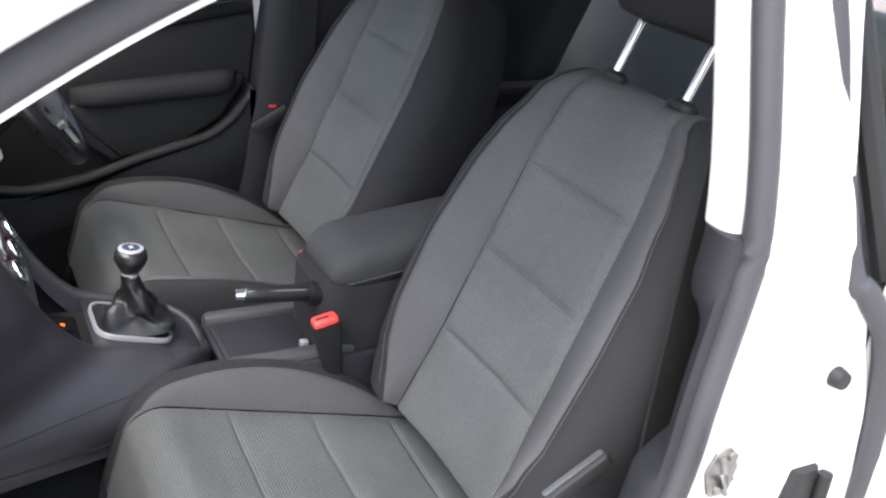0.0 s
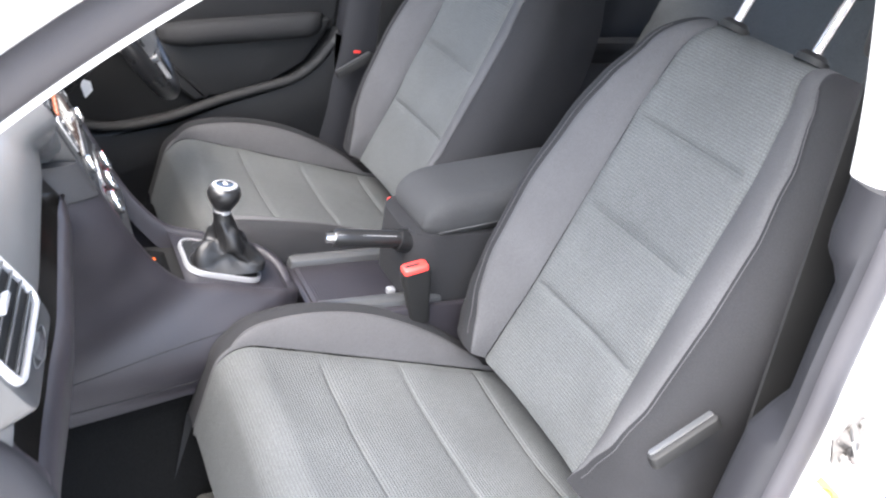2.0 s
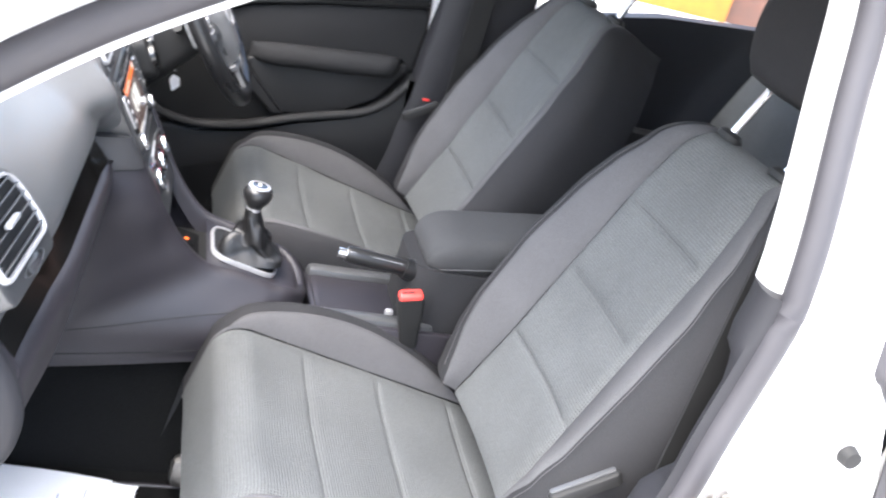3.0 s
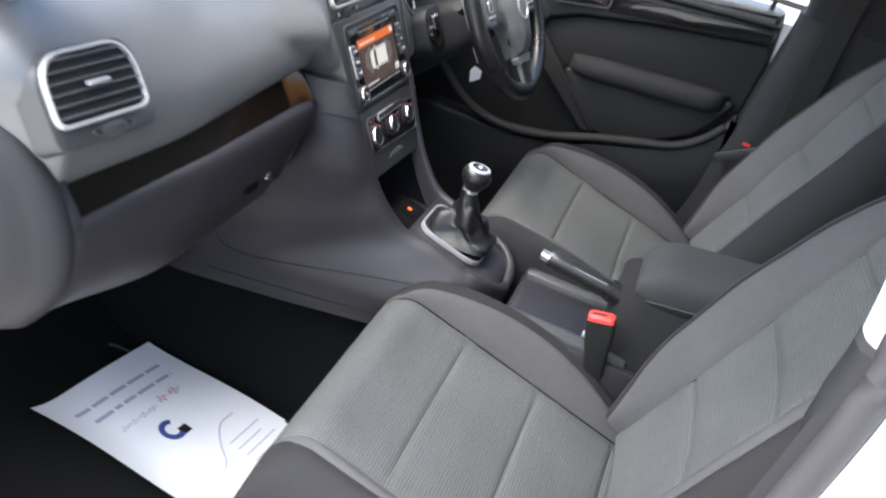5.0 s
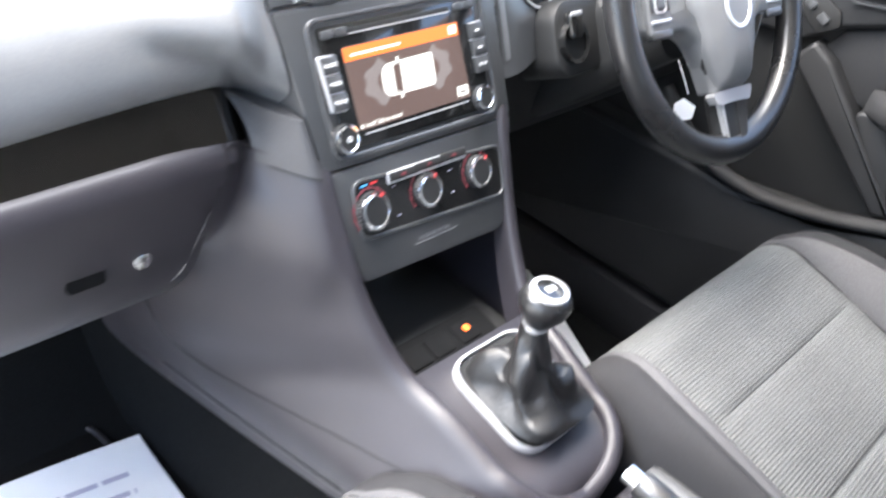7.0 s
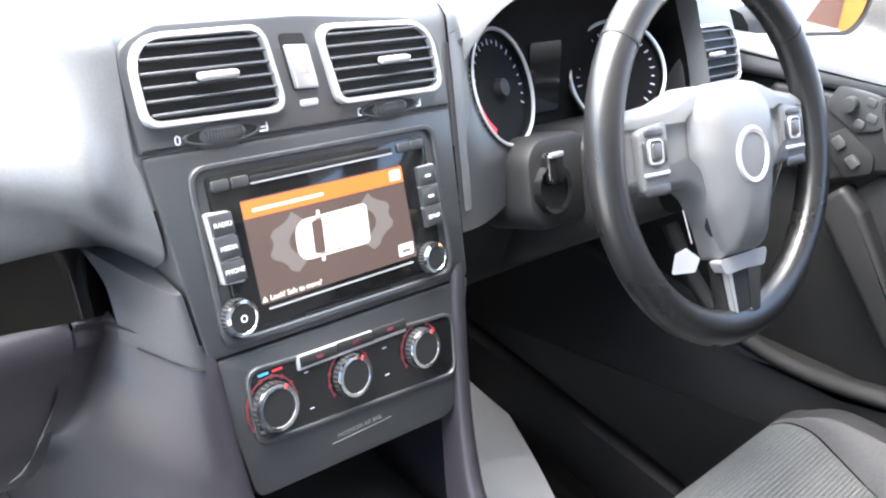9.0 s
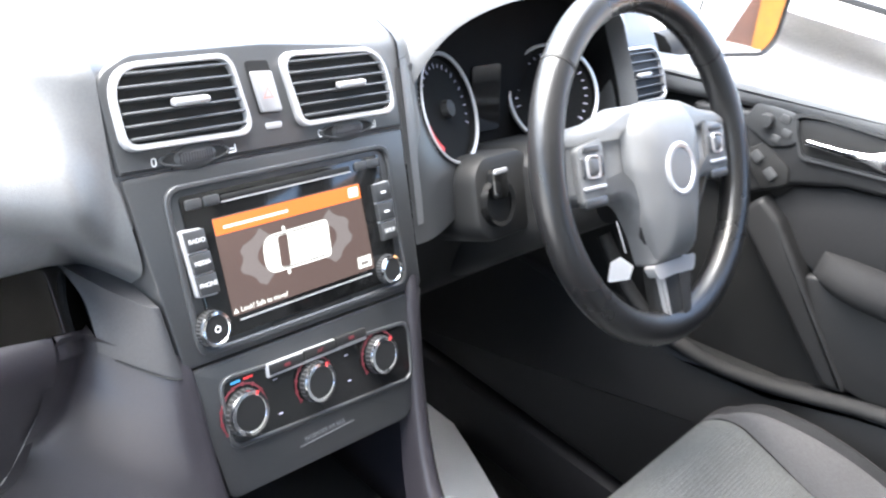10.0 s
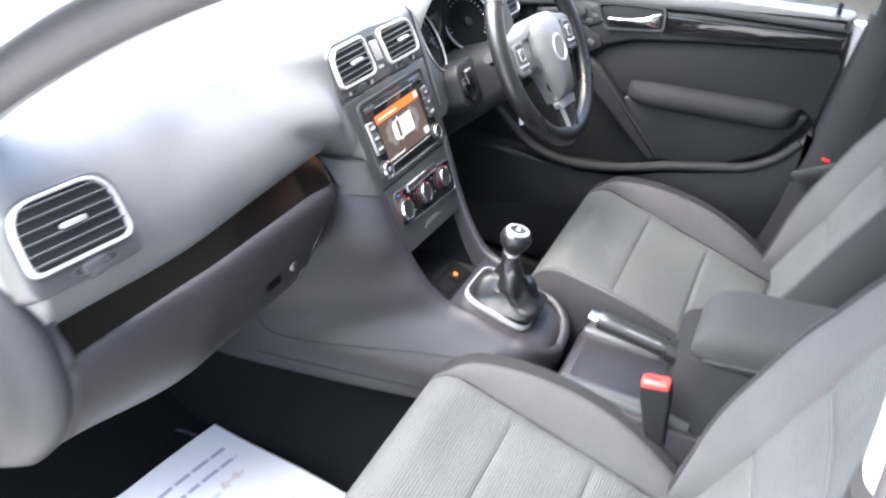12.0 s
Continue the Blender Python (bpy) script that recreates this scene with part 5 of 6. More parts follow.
# One soft cover over hub and side spokes, narrowing to the lower spoke.
half = [(0.050, 0.057), (0.086, 0.046), (0.130, 0.041), (0.146, 0.034), (0.146, -0.022), (0.120, -0.026), (0.070, -0.026), (0.051, -0.038), (0.037, -0.066), (0.028, -0.097)]
cover = rpoly([(-x, y) for x, y in half][::-1] + half, [0.006, 0.02, 0.03, 0.02, 0.008, 0.006, 0.006, 0.03, 0.03, 0.04] + [0.04, 0.03, 0.03, 0.006, 0.006, 0.008, 0.02, 0.03, 0.02, 0.006], 5)[::-1]
rows = []
for inset, z in ((0.0, -0.014), (0.0, 0.000), (0.0012, 0.006), (0.004, 0.0105), (0.008, 0.0125)):
    row = []
    for k, (x, y) in enumerate(cover):
        (ax, ay), (bx, by) = cover[k - 1], cover[(k + 1) % len(cover)]
        l = math.hypot(bx - ax, by - ay) or 1
        rim_drop = 0.010 * smooth(0.075, 0.15, abs(x))
        row.append(WH @ Vector((x - inset * (by - ay) / l, y + inset * (bx - ax) / l, z - rim_drop)))
    rows.append(row)
part("spoke_cover", loft(rows), HUB, wheel, "grey soft cover over the side spokes", angle=50)
for sgn in (-1, 1):
    cx = sgn * 0.108
    pad = part("switch_pad", prism(rpoly([(cx - 0.019, -0.024 + 0.003 * sgn), (cx + 0.019, -0.024 - 0.003 * sgn), (cx + 0.020, 0.030 - 0.004 * sgn), (cx - 0.020, 0.030 + 0.004 * sgn)], 0.008, 5), WH, 0.0, 0.0095, 0.003), HUB, wheel, "grey switch pad with silver keys")
    part("switch", prism(rrect(0.013, 0.014, 0.003, 4, cx, 0.008), WH, 0.008, 0.0128, 0.0015), TRAY, pad)
    part("switch_trim", frame_ring(rrect(0.019, 0.021, 0.005, 4, cx, 0.008), rrect(0.0155, 0.0170, 0.004, 4, cx, 0.008), WH, 0.008, 0.0118), SATIN, pad, "silver frame of the key")
    for dx, dy, w, h in ((0, 0.0235, 0.024, 0.006), (-0.0135, 0.008, 0.0045, 0.018), (0.0135, 0.008, 0.0045, 0.018)):
        part("switch_key", prism(rrect(w, h, 0.002, 3, cx + dx, dy), WH, 0.008, 0.0112, 0.001), STACK, pad)
    part("key_bar", prism(rrect(0.033, 0.0035, 0.0015, 3, cx, -0.0105), WH, 0.008, 0.0112, 0.0008), SATIN, pad, "silver bar under the keys")
    part("lower_key", prism(rrect(0.034, 0.0095, 0.003, 3, cx, -0.0235), WH, 0.002, 0.0105, 0.002), STACK, pad)
spoke([(0, -0.050, 0.004), (0, -0.085, 0.0), (0, -0.115, -0.005), (0, -0.155, -0.003)], [0.086, 0.060, 0.044, 0.042], 0.018, "lower_spoke", BLACK, "black lower spoke")
part("spoke_inlay", prism(rpoly([(-0.037, -0.096), (0.037, -0.096), (0.031, -0.109), (0.0, -0.107), (-0.029, -0.108)], [0.003, 0.003, 0.004, 0.02, 0.004], 4), WH, 0.0, 0.0125, 0.0015), SATIN, wheel, "satin silver bar across the lower spoke")
part("spoke_core", prism(rpoly([(-0.0235, -0.105), (0.0245, -0.105), (0.0175, -0.150), (-0.0160, -0.150)], 0.003, 3), WH, 0.0, 0.0095, 0.001), BLACK, wheel, "black centre of the lower spoke")
part("inlay_leg", prism(rpoly([(0.0055, -0.106), (0.0255, -0.106), (0.0180, -0.149), (0.0065, -0.149)], 0.003, 4), WH, 0.004, 0.0122, 0.001), CHROME, wheel, "bright silver leg of the inlay")
part("inlay_leg", prism(rpoly([(-0.0238, -0.106), (-0.0200, -0.106), (-0.0150, -0.146), (-0.0168, -0.146)], 0.0008, 2), WH, 0.004, 0.0112, 0.0004), SATIN, wheel, "thin silver leg of the inlay")
rows = []
hub_line = rpoly([(-0.026, -0.094), (0.026, -0.094), (0.043, -0.050), (0.055, 0.000), (0.054, 0.040), (0.034, 0.058), (-0.034, 0.058), (-0.054, 0.040), (-0.055, 0.000), (-0.043, -0.050)], [0.010, 0.010, 0.05, 0.05, 0.03, 0.03, 0.03, 0.03, 0.05, 0.05], 7)
for s, z in ((1.0, 0.004), (0.995, 0.0115), (0.97, 0.0155), (0.92, 0.0200), (0.85, 0.0240), (0.72, 0.0280), (0.52, 0.0305), (0.26, 0.0318)):
    rows.append([WH @ Vector((x * s, (y + 0.012) * s - 0.012, z)) for x, y in hub_line])
part("airbag_cover", loft(rows), HUB, wheel, "grey soft airbag cover", angle=60)
BD = WH @ Matrix.Translation((0, -0.008, -0.001))
part("badge_ring", lathe([(0.0185, 0.028), (0.0255, 0.028), (0.0255, 0.0325), (0.0235, 0.0340), (0.0200, 0.0335), (0.0190, 0.031)], BD, 40), SATIN, wheel, "plain round silver badge")
part("badge_disc", lathe([(0, 0.0320), (0.0195, 0.0315), (0.0195, 0.030)], BD, 40), SATIN, wheel)

column = thing("steering_column", "black steering column cover with stalks and ignition lock", "steering column")
rows = []
for k in range(8):
    s = k / 7
    p = WH @ Vector((0, -0.01 - 0.015 * s, -0.035 - 0.19 * s))
    w, h = 0.115 + 0.05 * s, 0.085 + 0.06 * s
    rows.append([p + Vector((px, 0.45 * pz, 0.88 * pz)) for px, pz in rrect(w, h, 0.03, 6)])
part("cowl", loft(rows), BLACK, column, angle=60)
for sgn in (-1, 1):
    part("stalk", tube([WH @ Vector((sgn * 0.05, 0.005, -0.05)), WH @ Vector((sgn * 0.11, 0.012, -0.042)), WH @ Vector((sgn * (0.165 if sgn > 0 else 0.128), 0.022, -0.040))], [0.010, 0.008, 0.0095], 12), BLACK, column, "black control stalk")
IG = Matrix.Translation((0.250, 0.198, 0.836)) @ Matrix.Rotation(radians(62), 4, "X")
part("ignition_housing", prism(rrect(0.096, 0.084, 0.026, 6, 0.020, -0.004), IG, -0.06, 0.002, 0.008), BLACK, column, "black ignition switch housing")
part("key_fob", prism(rrect(0.022, 0.030, 0.006, 4, 0.0, 0.010), IG, 0.003, 0.012, 0.003), GLOSS, column, "dark key fob in the lock")
part("fob_trim", prism(rrect(0.020, 0.005, 0.002, 3, 0.0, 0.022), IG, 0.011, 0.0130, 0.0008), SATIN_DARK, column)
part("lock_ring", lathe([(0.019, 0.0), (0.024, 0.0), (0.023, 0.008), (0.019, 0.006)], IG @ Matrix.Translation((0, -0.008, 0.001)), 28), GLOSS, column)
tag = thing("paper_tag", "small white paper tag hanging under the column", "paper tag")
part("tag", prism(rpoly([(-0.016, -0.013), (0.012, -0.012), (0.017, 0.004), (0.0, 0.017), (-0.013, 0.011)], 0.003, 3), Matrix.Translation((0.49, 0.144, 0.711)) @ Matrix.Rotation(radians(70), 4, "X") @ Matrix.Rotation(radians(-35), 4, "Y"), 0, 0.0008), PAPER, tag)
part("string", tube([(0.49, 0.146, 0.735), (0.478, 0.17, 0.775), (0.465, 0.195, 0.80)], 0.0008, 6), PAPER, tag)

# ---- instrument cluster ----
cluster = thing("instrument_cluster", "hooded instrument cluster with two chrome-ringed dials", "instrument cluster")
arch = spline([(0.172, 0, 0.815), (0.168, 0, 0.875), (0.180, 0, 0.935), (0.215, 0, 0.975), (0.285, 0, 0.997), (0.372, 0, 1.002), (0.455, 0, 0.995), (0.520, 0, 0.970), (0.548, 0, 0.925), (0.555, 0, 0.87), (0.552, 0, 0.815)], 6)
mid = Vector((0.362, 0, 0.87))
secs = []
for p in arch:
    d = (p - mid).normalized()
    lip = 0.055 * smooth(0.97, 0.83, p.z) * smooth(0.22, 0.34, p.x)
    secs.append([(p.x + d.x * o, y, p.z + d.z * o) for y, o in ((0.262 - lip + 0.02, -0.004), (0.245 - lip + 0.02, 0.002), (0.252 - lip + 0.02, 0.010), (0.30, 0.016), (0.42, 0.010), (0.46, -0.03), (0.44, -0.05), (0.33, -0.008))])
part("hood", loft(secs), DASH, cluster, "soft grained instrument hood", angle=60)
lining = []
for p in arch:
    d = (p - mid).normalized()
    lip = 0.055 * smooth(0.97, 0.83, p.z) * smooth(0.22, 0.34, p.x)
    lining.append([(p.x - d.x * o, y, p.z - d.z * o) for y, o in ((0.288 - lip, 0.0055), (0.32, 0.0125), (0.36, 0.030), (0.40, 0.055))])
part("hood_lining", loft(lining, closed=False), DIAL_BLACK, cluster, "matt black lining of the hood", angle=60)
CL = Matrix(((1, 0, 0, 0), (0, 0.30, -0.954, 0.285), (0, 0.954, 0.30, 0.872), (0, 0, 0, 1)))
part("back_plate", prism(rrect(0.40, 0.16, 0.05, 6, 0.362, 0.03), CL, -0.03, -0.012), DIAL_BLACK, cluster)
part("lower_lip", block(0.372, -0.060, 0.004, 0.250, 0.016, 0.05, 0.006, m=CL), STACK, cluster, "grey ledge under the dials")
def dial_place(x, y, z, pitch, yaw):
    return Matrix.Translation((x, y, z)) @ Matrix.Rotation(radians(yaw), 4, "Z") @ Matrix.Rotation(radians(90 - pitch), 4, "X")


def make_dial(mm, r, deep, first, last):
    """A dial sunk in a short dark tube with a thin silver ring round its mouth."""
    tube_part = part("dial_tube", lathe([(r - 0.001, 0.0), (r - 0.003, -0.012), (r * 0.94, -deep), (r * 0.94, -deep - 0.004), (r + 0.002, -deep - 0.004), (r + 0.002, 0.0)], mm, 56), DIAL_BLACK, cluster, "matt black dial tube")
    part("dial_ring", lathe([(r - 0.0016, -0.001), (r - 0.0014, 0.0006), (r, 0.0016), (r + 0.0016, 0.0010), (r + 0.0022, -0.003)], mm, 64), SATIN, tube_part, "thin silver dial ring")
    face_m = mm @ Matrix.Translation((0, 0, -deep))
    d = part("dial_face", lathe([(0, 0.0), (r * 0.95, 0.0), (r * 0.95, 0.001), (0, 0.001)], face_m, 40), DIAL_BLACK, cluster, "black dial face")
    for k in range(21):
        a = radians(first + (last - first) * k / 20)
        l = r * (0.10 if k % 2 == 0 else 0.06)
        part("scale_mark", block(0, 0, 0, l, r * 0.022, 0.0004, 0, m=face_m @ pose(r * 0.80 * math.cos(a), r * 0.80 * math.sin(a), 0.0014, 0, 0, math.degrees(a))), INK_GREY, d)
    part("needle_hub", lathe([(0, 0.009), (r * 0.15, 0.008), (r * 0.17, 0.001)], face_m, 24), BLACK, d)
    return d, face_m


LEFT_DIAL = dial_place(0.2415, 0.267, 0.896, 35, 15)
RIGHT_DIAL = dial_place(0.4394, 0.2744, 0.8858, 33, -33)
for mm, r in ((LEFT_DIAL, 0.053), (RIGHT_DIAL, 0.055)):
    d, fm = make_dial(mm, r, 0.007, 205, -30)
    if r < 0.054:
        bm = bmesh.new()
        for k in range(10):
            a = radians(192 + 4.2 * k)
            block(0, 0, 0, 0.0085, 0.0036, 0.0004, 0, m=fm @ pose(r * 0.84 * math.cos(a), r * 0.84 * math.sin(a), 0.0018, 0, 0, math.degrees(a)), bm=bm)
        part("red_zone", bm, RED_PRINT, d, "red zone of the dial")
# Broad grey surround between the stack and the dial beside it.
def surround_pt(u, v):
    z = 0.806 + 0.140 * v
    q = max(-1.0, min(1.0, (z - 0.896) / (0.0555 * math.cos(radians(35)))))
    rim = LEFT_DIAL @ Vector((-0.0555 * math.sqrt(1 - q * q), 0.0555 * q, 0.0))
    x0, y0 = 0.1462, face_y(z) + 0.003
    x1, y1 = rim.x, rim.y + 0.002
    if z < 0.853:
        x1, y1 = x1 + 0.25 * (0.853 - z), y1 - 0.3 * (0.853 - z)
    return (x0 + (x1 - x0) * u, y0 + (y1 - y0) * smooth(0, 1, u) - 0.003 * math.sin(math.pi * u), z)
part("surround", sheet(surround_pt, spread(0, 1, 14), spread(0, 1, 40)), STACK, cluster, "smooth grey surround beside the dials")
part("centre_display", prism(rrect(0.050, 0.070, 0.004, 3, 0.345, 0.012), CL, -0.013, -0.010), GLOSS, cluster)
part("light_switch_panel", slab(0.575, 0.69, 0.262, 0.30, 0.76, 0.825, 0.01), STACK, dash)
part("lower_slot", slab(0.165, 0.205, 0.236, 0.26, 0.800, 0.820, 0.006), GLOSS, dash, "gloss black slot beside the stack")

# ---- driver door ----
door = thing("driver_door", "dark grey driver door panel with armrest and silver handle", "car door")
DM = Matrix(((0, 0, -1, 0.722), (-1, 0, 0, 0), (0, 1, 0, 0), (0, 0, 0, 1)))
DOORRIM = material("matt grey door plastic", (0.019, 0.0192, 0.0200), 0.72, spec=0.22, grain=0.1, grain_size=600, bump=0.5, bump_size=800)
DOORTRIM = material("dark door plastic", (0.0130, 0.0132, 0.0140), 0.55, spec=0.4, grain=0.1, grain_size=600, bump=0.3, bump_size=1000)
DOORCLOTH = material("dark door fabric", (0.0200, 0.0202, 0.0212), 0.9, spec=0.2, grain=0.2, grain_size=800, bump=0.4, bump_size=1500)
part("panel", prism(rpoly([(-0.80, 0.30), (0.385, 0.30), (0.402, 0.60), (0.412, 0.80), (0.395, 0.995), (0.10, 0.968), (-0.17, 0.925), (-0.45, 0.86), (-0.80, 0.80)], 0.02, 4), DM, -0.06, 0.0, 0.01), BLACK, door)
part("outer_skin", prism(rpoly([(-0.62, 0.15), (0.45, 0.15), (0.45, 0.97), (-0.62, 0.86)], 0.02, 3), DM, -0.10, -0.062), PAINT, door, "white outer door skin")
part("upper_trim", prism(rpoly([(-0.36, 0.84), (-0.10, 0.905), (0.12, 0.938), (0.392, 0.962), (0.392, 0.997), (0.10, 0.972), (-0.17, 0.930), (-0.36, 0.885)], 0.008, 3), DM, -0.03, 0.028, 0.014, 4), DASH, door, "soft grained door top")
part("mid_trim", prism(rpoly([(-0.20, 0.78), (-0.105, 0.790), (-0.06, 0.826), (0.0, 0.852), (0.145, 0.884), (0.388, 0.925), (0.392, 0.960), (0.12, 0.936), (-0.10, 0.903), (-0.22, 0.872)], 0.01, 4), DM, -0.02, 0.022, 0.008, 3), DOORTRIM, door, "grey plastic trim band")
part("decor_strip", prism(rpoly([(0.050, 0.880), (0.388, 0.932), (0.390, 0.957), (0.052, 0.918)], 0.006, 3), DM, 0.0, 0.0255, 0.003), GLOSS, door, "gloss black decor strip")
part("insert", prism(rpoly([(-0.085, 0.778), (0.0, 0.735), (0.385, 0.76), (0.398, 0.90), (0.385, 0.922), (0.145, 0.881), (0.0, 0.849), (-0.06, 0.822)], 0.012, 4), DM, -0.01, 0.008, 0.004), DOORCLOTH, door, "dark fabric insert")
part("pocket", prism(rpoly([(-0.55, 0.31), (0.375, 0.31), (0.396, 0.60), (0.388, 0.78), (0.366, 0.742), (0.335, 0.700), (0.29, 0.664), (0.22, 0.642), (0.134, 0.617), (0.03, 0.578), (-0.10, 0.556), (-0.55, 0.56)], 0.012, 4), DM, -0.01, 0.050, 0.012, 3), DOORTRIM, door, "dark plastic door pocket")
line = spline([(0.372, 0.742, 0), (0.340, 0.700, 0), (0.29, 0.664, 0), (0.22, 0.643, 0), (0.134, 0.619, 0), (0.03, 0.583, 0), (-0.06, 0.566, 0), (-0.14, 0.572, 0), (-0.20, 0.600, 0), (-0.26, 0.650, 0)], 6)
part("pocket_rim", tube([DM @ Vector((p.x, p.y, 0.046)) for p in line], 0.0100, 12, flat=1.3, up=(1, 0, 0)), DOORRIM, door, "smooth grey pocket rim")
part("pull_strip", prism(rpoly([(-0.105, 0.765), (0.085, 0.612), (0.118, 0.618), (-0.050, 0.782), (-0.085, 0.800)], 0.010, 4), DM, -0.01, 0.034, 0.008, 4), DOORTRIM, door, "grey plastic strut of the door pull")
part("pull_panel", prism(rpoly([(0.085, 0.622), (0.14, 0.622), (0.24, 0.650), (0.315, 0.694), (0.358, 0.755), (0.375, 0.795), (0.20, 0.752), (0.035, 0.742), (0.0, 0.735)], 0.012, 4), DM, -0.01, 0.030, 0.005, 3), DOORTRIM, door, "grey plastic pull panel")
rows = []
for k in range(21):
    s = k / 20
    a = 0.012 + 0.345 * s
    e = math.sin(math.pi * min(0.5, 0.04 + s * 2.2)) ** 0.5 if s < 0.5 else math.sqrt(max(0.02, 1 - max(0.0, (s - 0.86) / 0.145) ** 2))
    c, h = 0.062 * e, 0.050 * (0.5 + 0.5 * e)
    zc = 0.752 + 0.030 * s
    rows.append([DM @ Vector((a, zc + py, 0.005 + c * 0.5 + px)) for px, py in rrect(c, h, min(c, h) * 0.49, 7)])
part("armrest", loft(rows), DOORCLOTH, door, "soft dark padded armrest", angle=60)
hr = part("handle_recess", prism(rpoly([(-0.088, 0.905), (-0.060, 0.868), (0.048, 0.890), (0.044, 0.928), (-0.05, 0.918)], 0.01, 4), DM, 0.0, 0.0235, 0.002), BLACK, door, "black handle recess")
part("handle_frame", frame_ring(rpoly([(-0.098, 0.912), (-0.064, 0.861), (0.054, 0.884), (0.050, 0.934), (-0.05, 0.924)], 0.012, 4), rpoly([(-0.089, 0.906), (-0.060, 0.868), (0.048, 0.890), (0.044, 0.928), (-0.05, 0.918)], 0.010, 4), DM, 0.0, 0.028), STACK, door)
part("door_handle", loft([[DM @ Vector((a, b + py, c + px)) for px, py in rrect(0.008, h, 0.0035, 4)] for a, b, c, h in ((-0.062, 0.886, 0.030, 0.008), (-0.02, 0.893, 0.034, 0.009), (0.010, 0.899, 0.033, 0.013), (0.030, 0.904, 0.029, 0.027), (0.041, 0.906, 0.025, 0.031))]), CHROME, hr, "chrome door handle", angle=60)
mp = part("mirror_panel", prism(rpoly([(-0.148, 0.872), (-0.100, 0.860), (-0.072, 0.876), (-0.086, 0.912), (-0.140, 0.906)], 0.014, 5), DM, 0.0, 0.0265, 0.003), STACK, door, "satin black mirror control panel")
part("mirror_knob", lathe([(0, 0.012), (0.008, 0.011), (0.0095, 0.0)], DM @ Matrix.Translation((-0.118, 0.889, 0.026)), 24), STACK, mp)
for a, b in ((-0.098, 0.900), (-0.090, 0.884), (-0.100, 0.872)):
    part("lock_switch", prism(rrect(0.012, 0.010, 0.003, 3, a, b), DM, 0.025, 0.0285, 0.001), TRAY, mp)
wp = part("window_switch_panel", prism(rpoly([(-0.136, 0.836), (-0.090, 0.806), (-0.062, 0.826), (-0.070, 0.846), (-0.112, 0.862)], 0.010, 4), DM, 0.0, 0.0255, 0.002), BLACK, door, "black recess of the window switches")
for a, b in ((-0.112, 0.842), (-0.088, 0.829)):
    part("window_switch", prism(rrect(0.016, 0.013, 0.003, 3), DM @ pose(a, b, 0, 0, 0, -28), 0.024, 0.0290, 0.002), TRAY, wp, "silver-tipped window switch")
part("lock_pin", lathe([(0, 0), (0.005, 0), (0.005, 0.02), (0, 0.022)], Matrix.Translation((0.70, -0.36, 0.995)), 12), BLACK, door)
part("puddle_light", prism(rrect(0.016, 0.006, 0.002, 3), Matrix(((0, 0, -1, 0.664), (-1, 0, 0, -0.426), (0, 1, 0, 0.726), (0, 0, 0, 1))), -0.004, 0.002), RED, pillar, "small red warning lens")

# ---- behind the front seats ----
rear = thing("rear_seat", "grey fabric rear bench seat", "rear seat")
part("rear_cushion", sheet(lambda u, v: (u, -1.06 + 0.50 * v, 0.50 + 0.05 * v - 0.02 * math.cos(u * 9) - 0.16 * smooth(0.85, 1.0, v) + seam_dip(v, (0.35, 0.7), 0.006, 0.012)), spread(-0.62, 0.62, 60), spread(0, 1.0, 40)), INSERT, rear, "grey fabric rear cushion")
part("rear_back", sheet(lambda u, v: (u, -1.00 - 0.26 * v + 0.02 * math.cos(u * 9) - 0.05 * smooth(0.9, 1.0, v), 0.47 + 0.58 * v + seam_dip(v, (0.3, 0.6), 0.006, 0.012)), spread(-0.62, 0.62, 60), spread(0, 1.0, 40)), INSERT, rear, "grey fabric rear backrest")
for x in (-0.34, 0.34):
    part("rear_headrest", loft([[(x + px, -1.27 + py - 0.03 * s, 1.06 + 0.13 * s) for px, py in rrect(0.24 * (1 - 0.15 * (2 * s - 1) ** 4), 0.08 * (1 - 0.4 * (2 * s - 1) ** 4), 0.03, 5)] for s in spread(0, 1, 8)]), SEAT_SIDE, rear, "dark fabric rear headrest", angle=60)
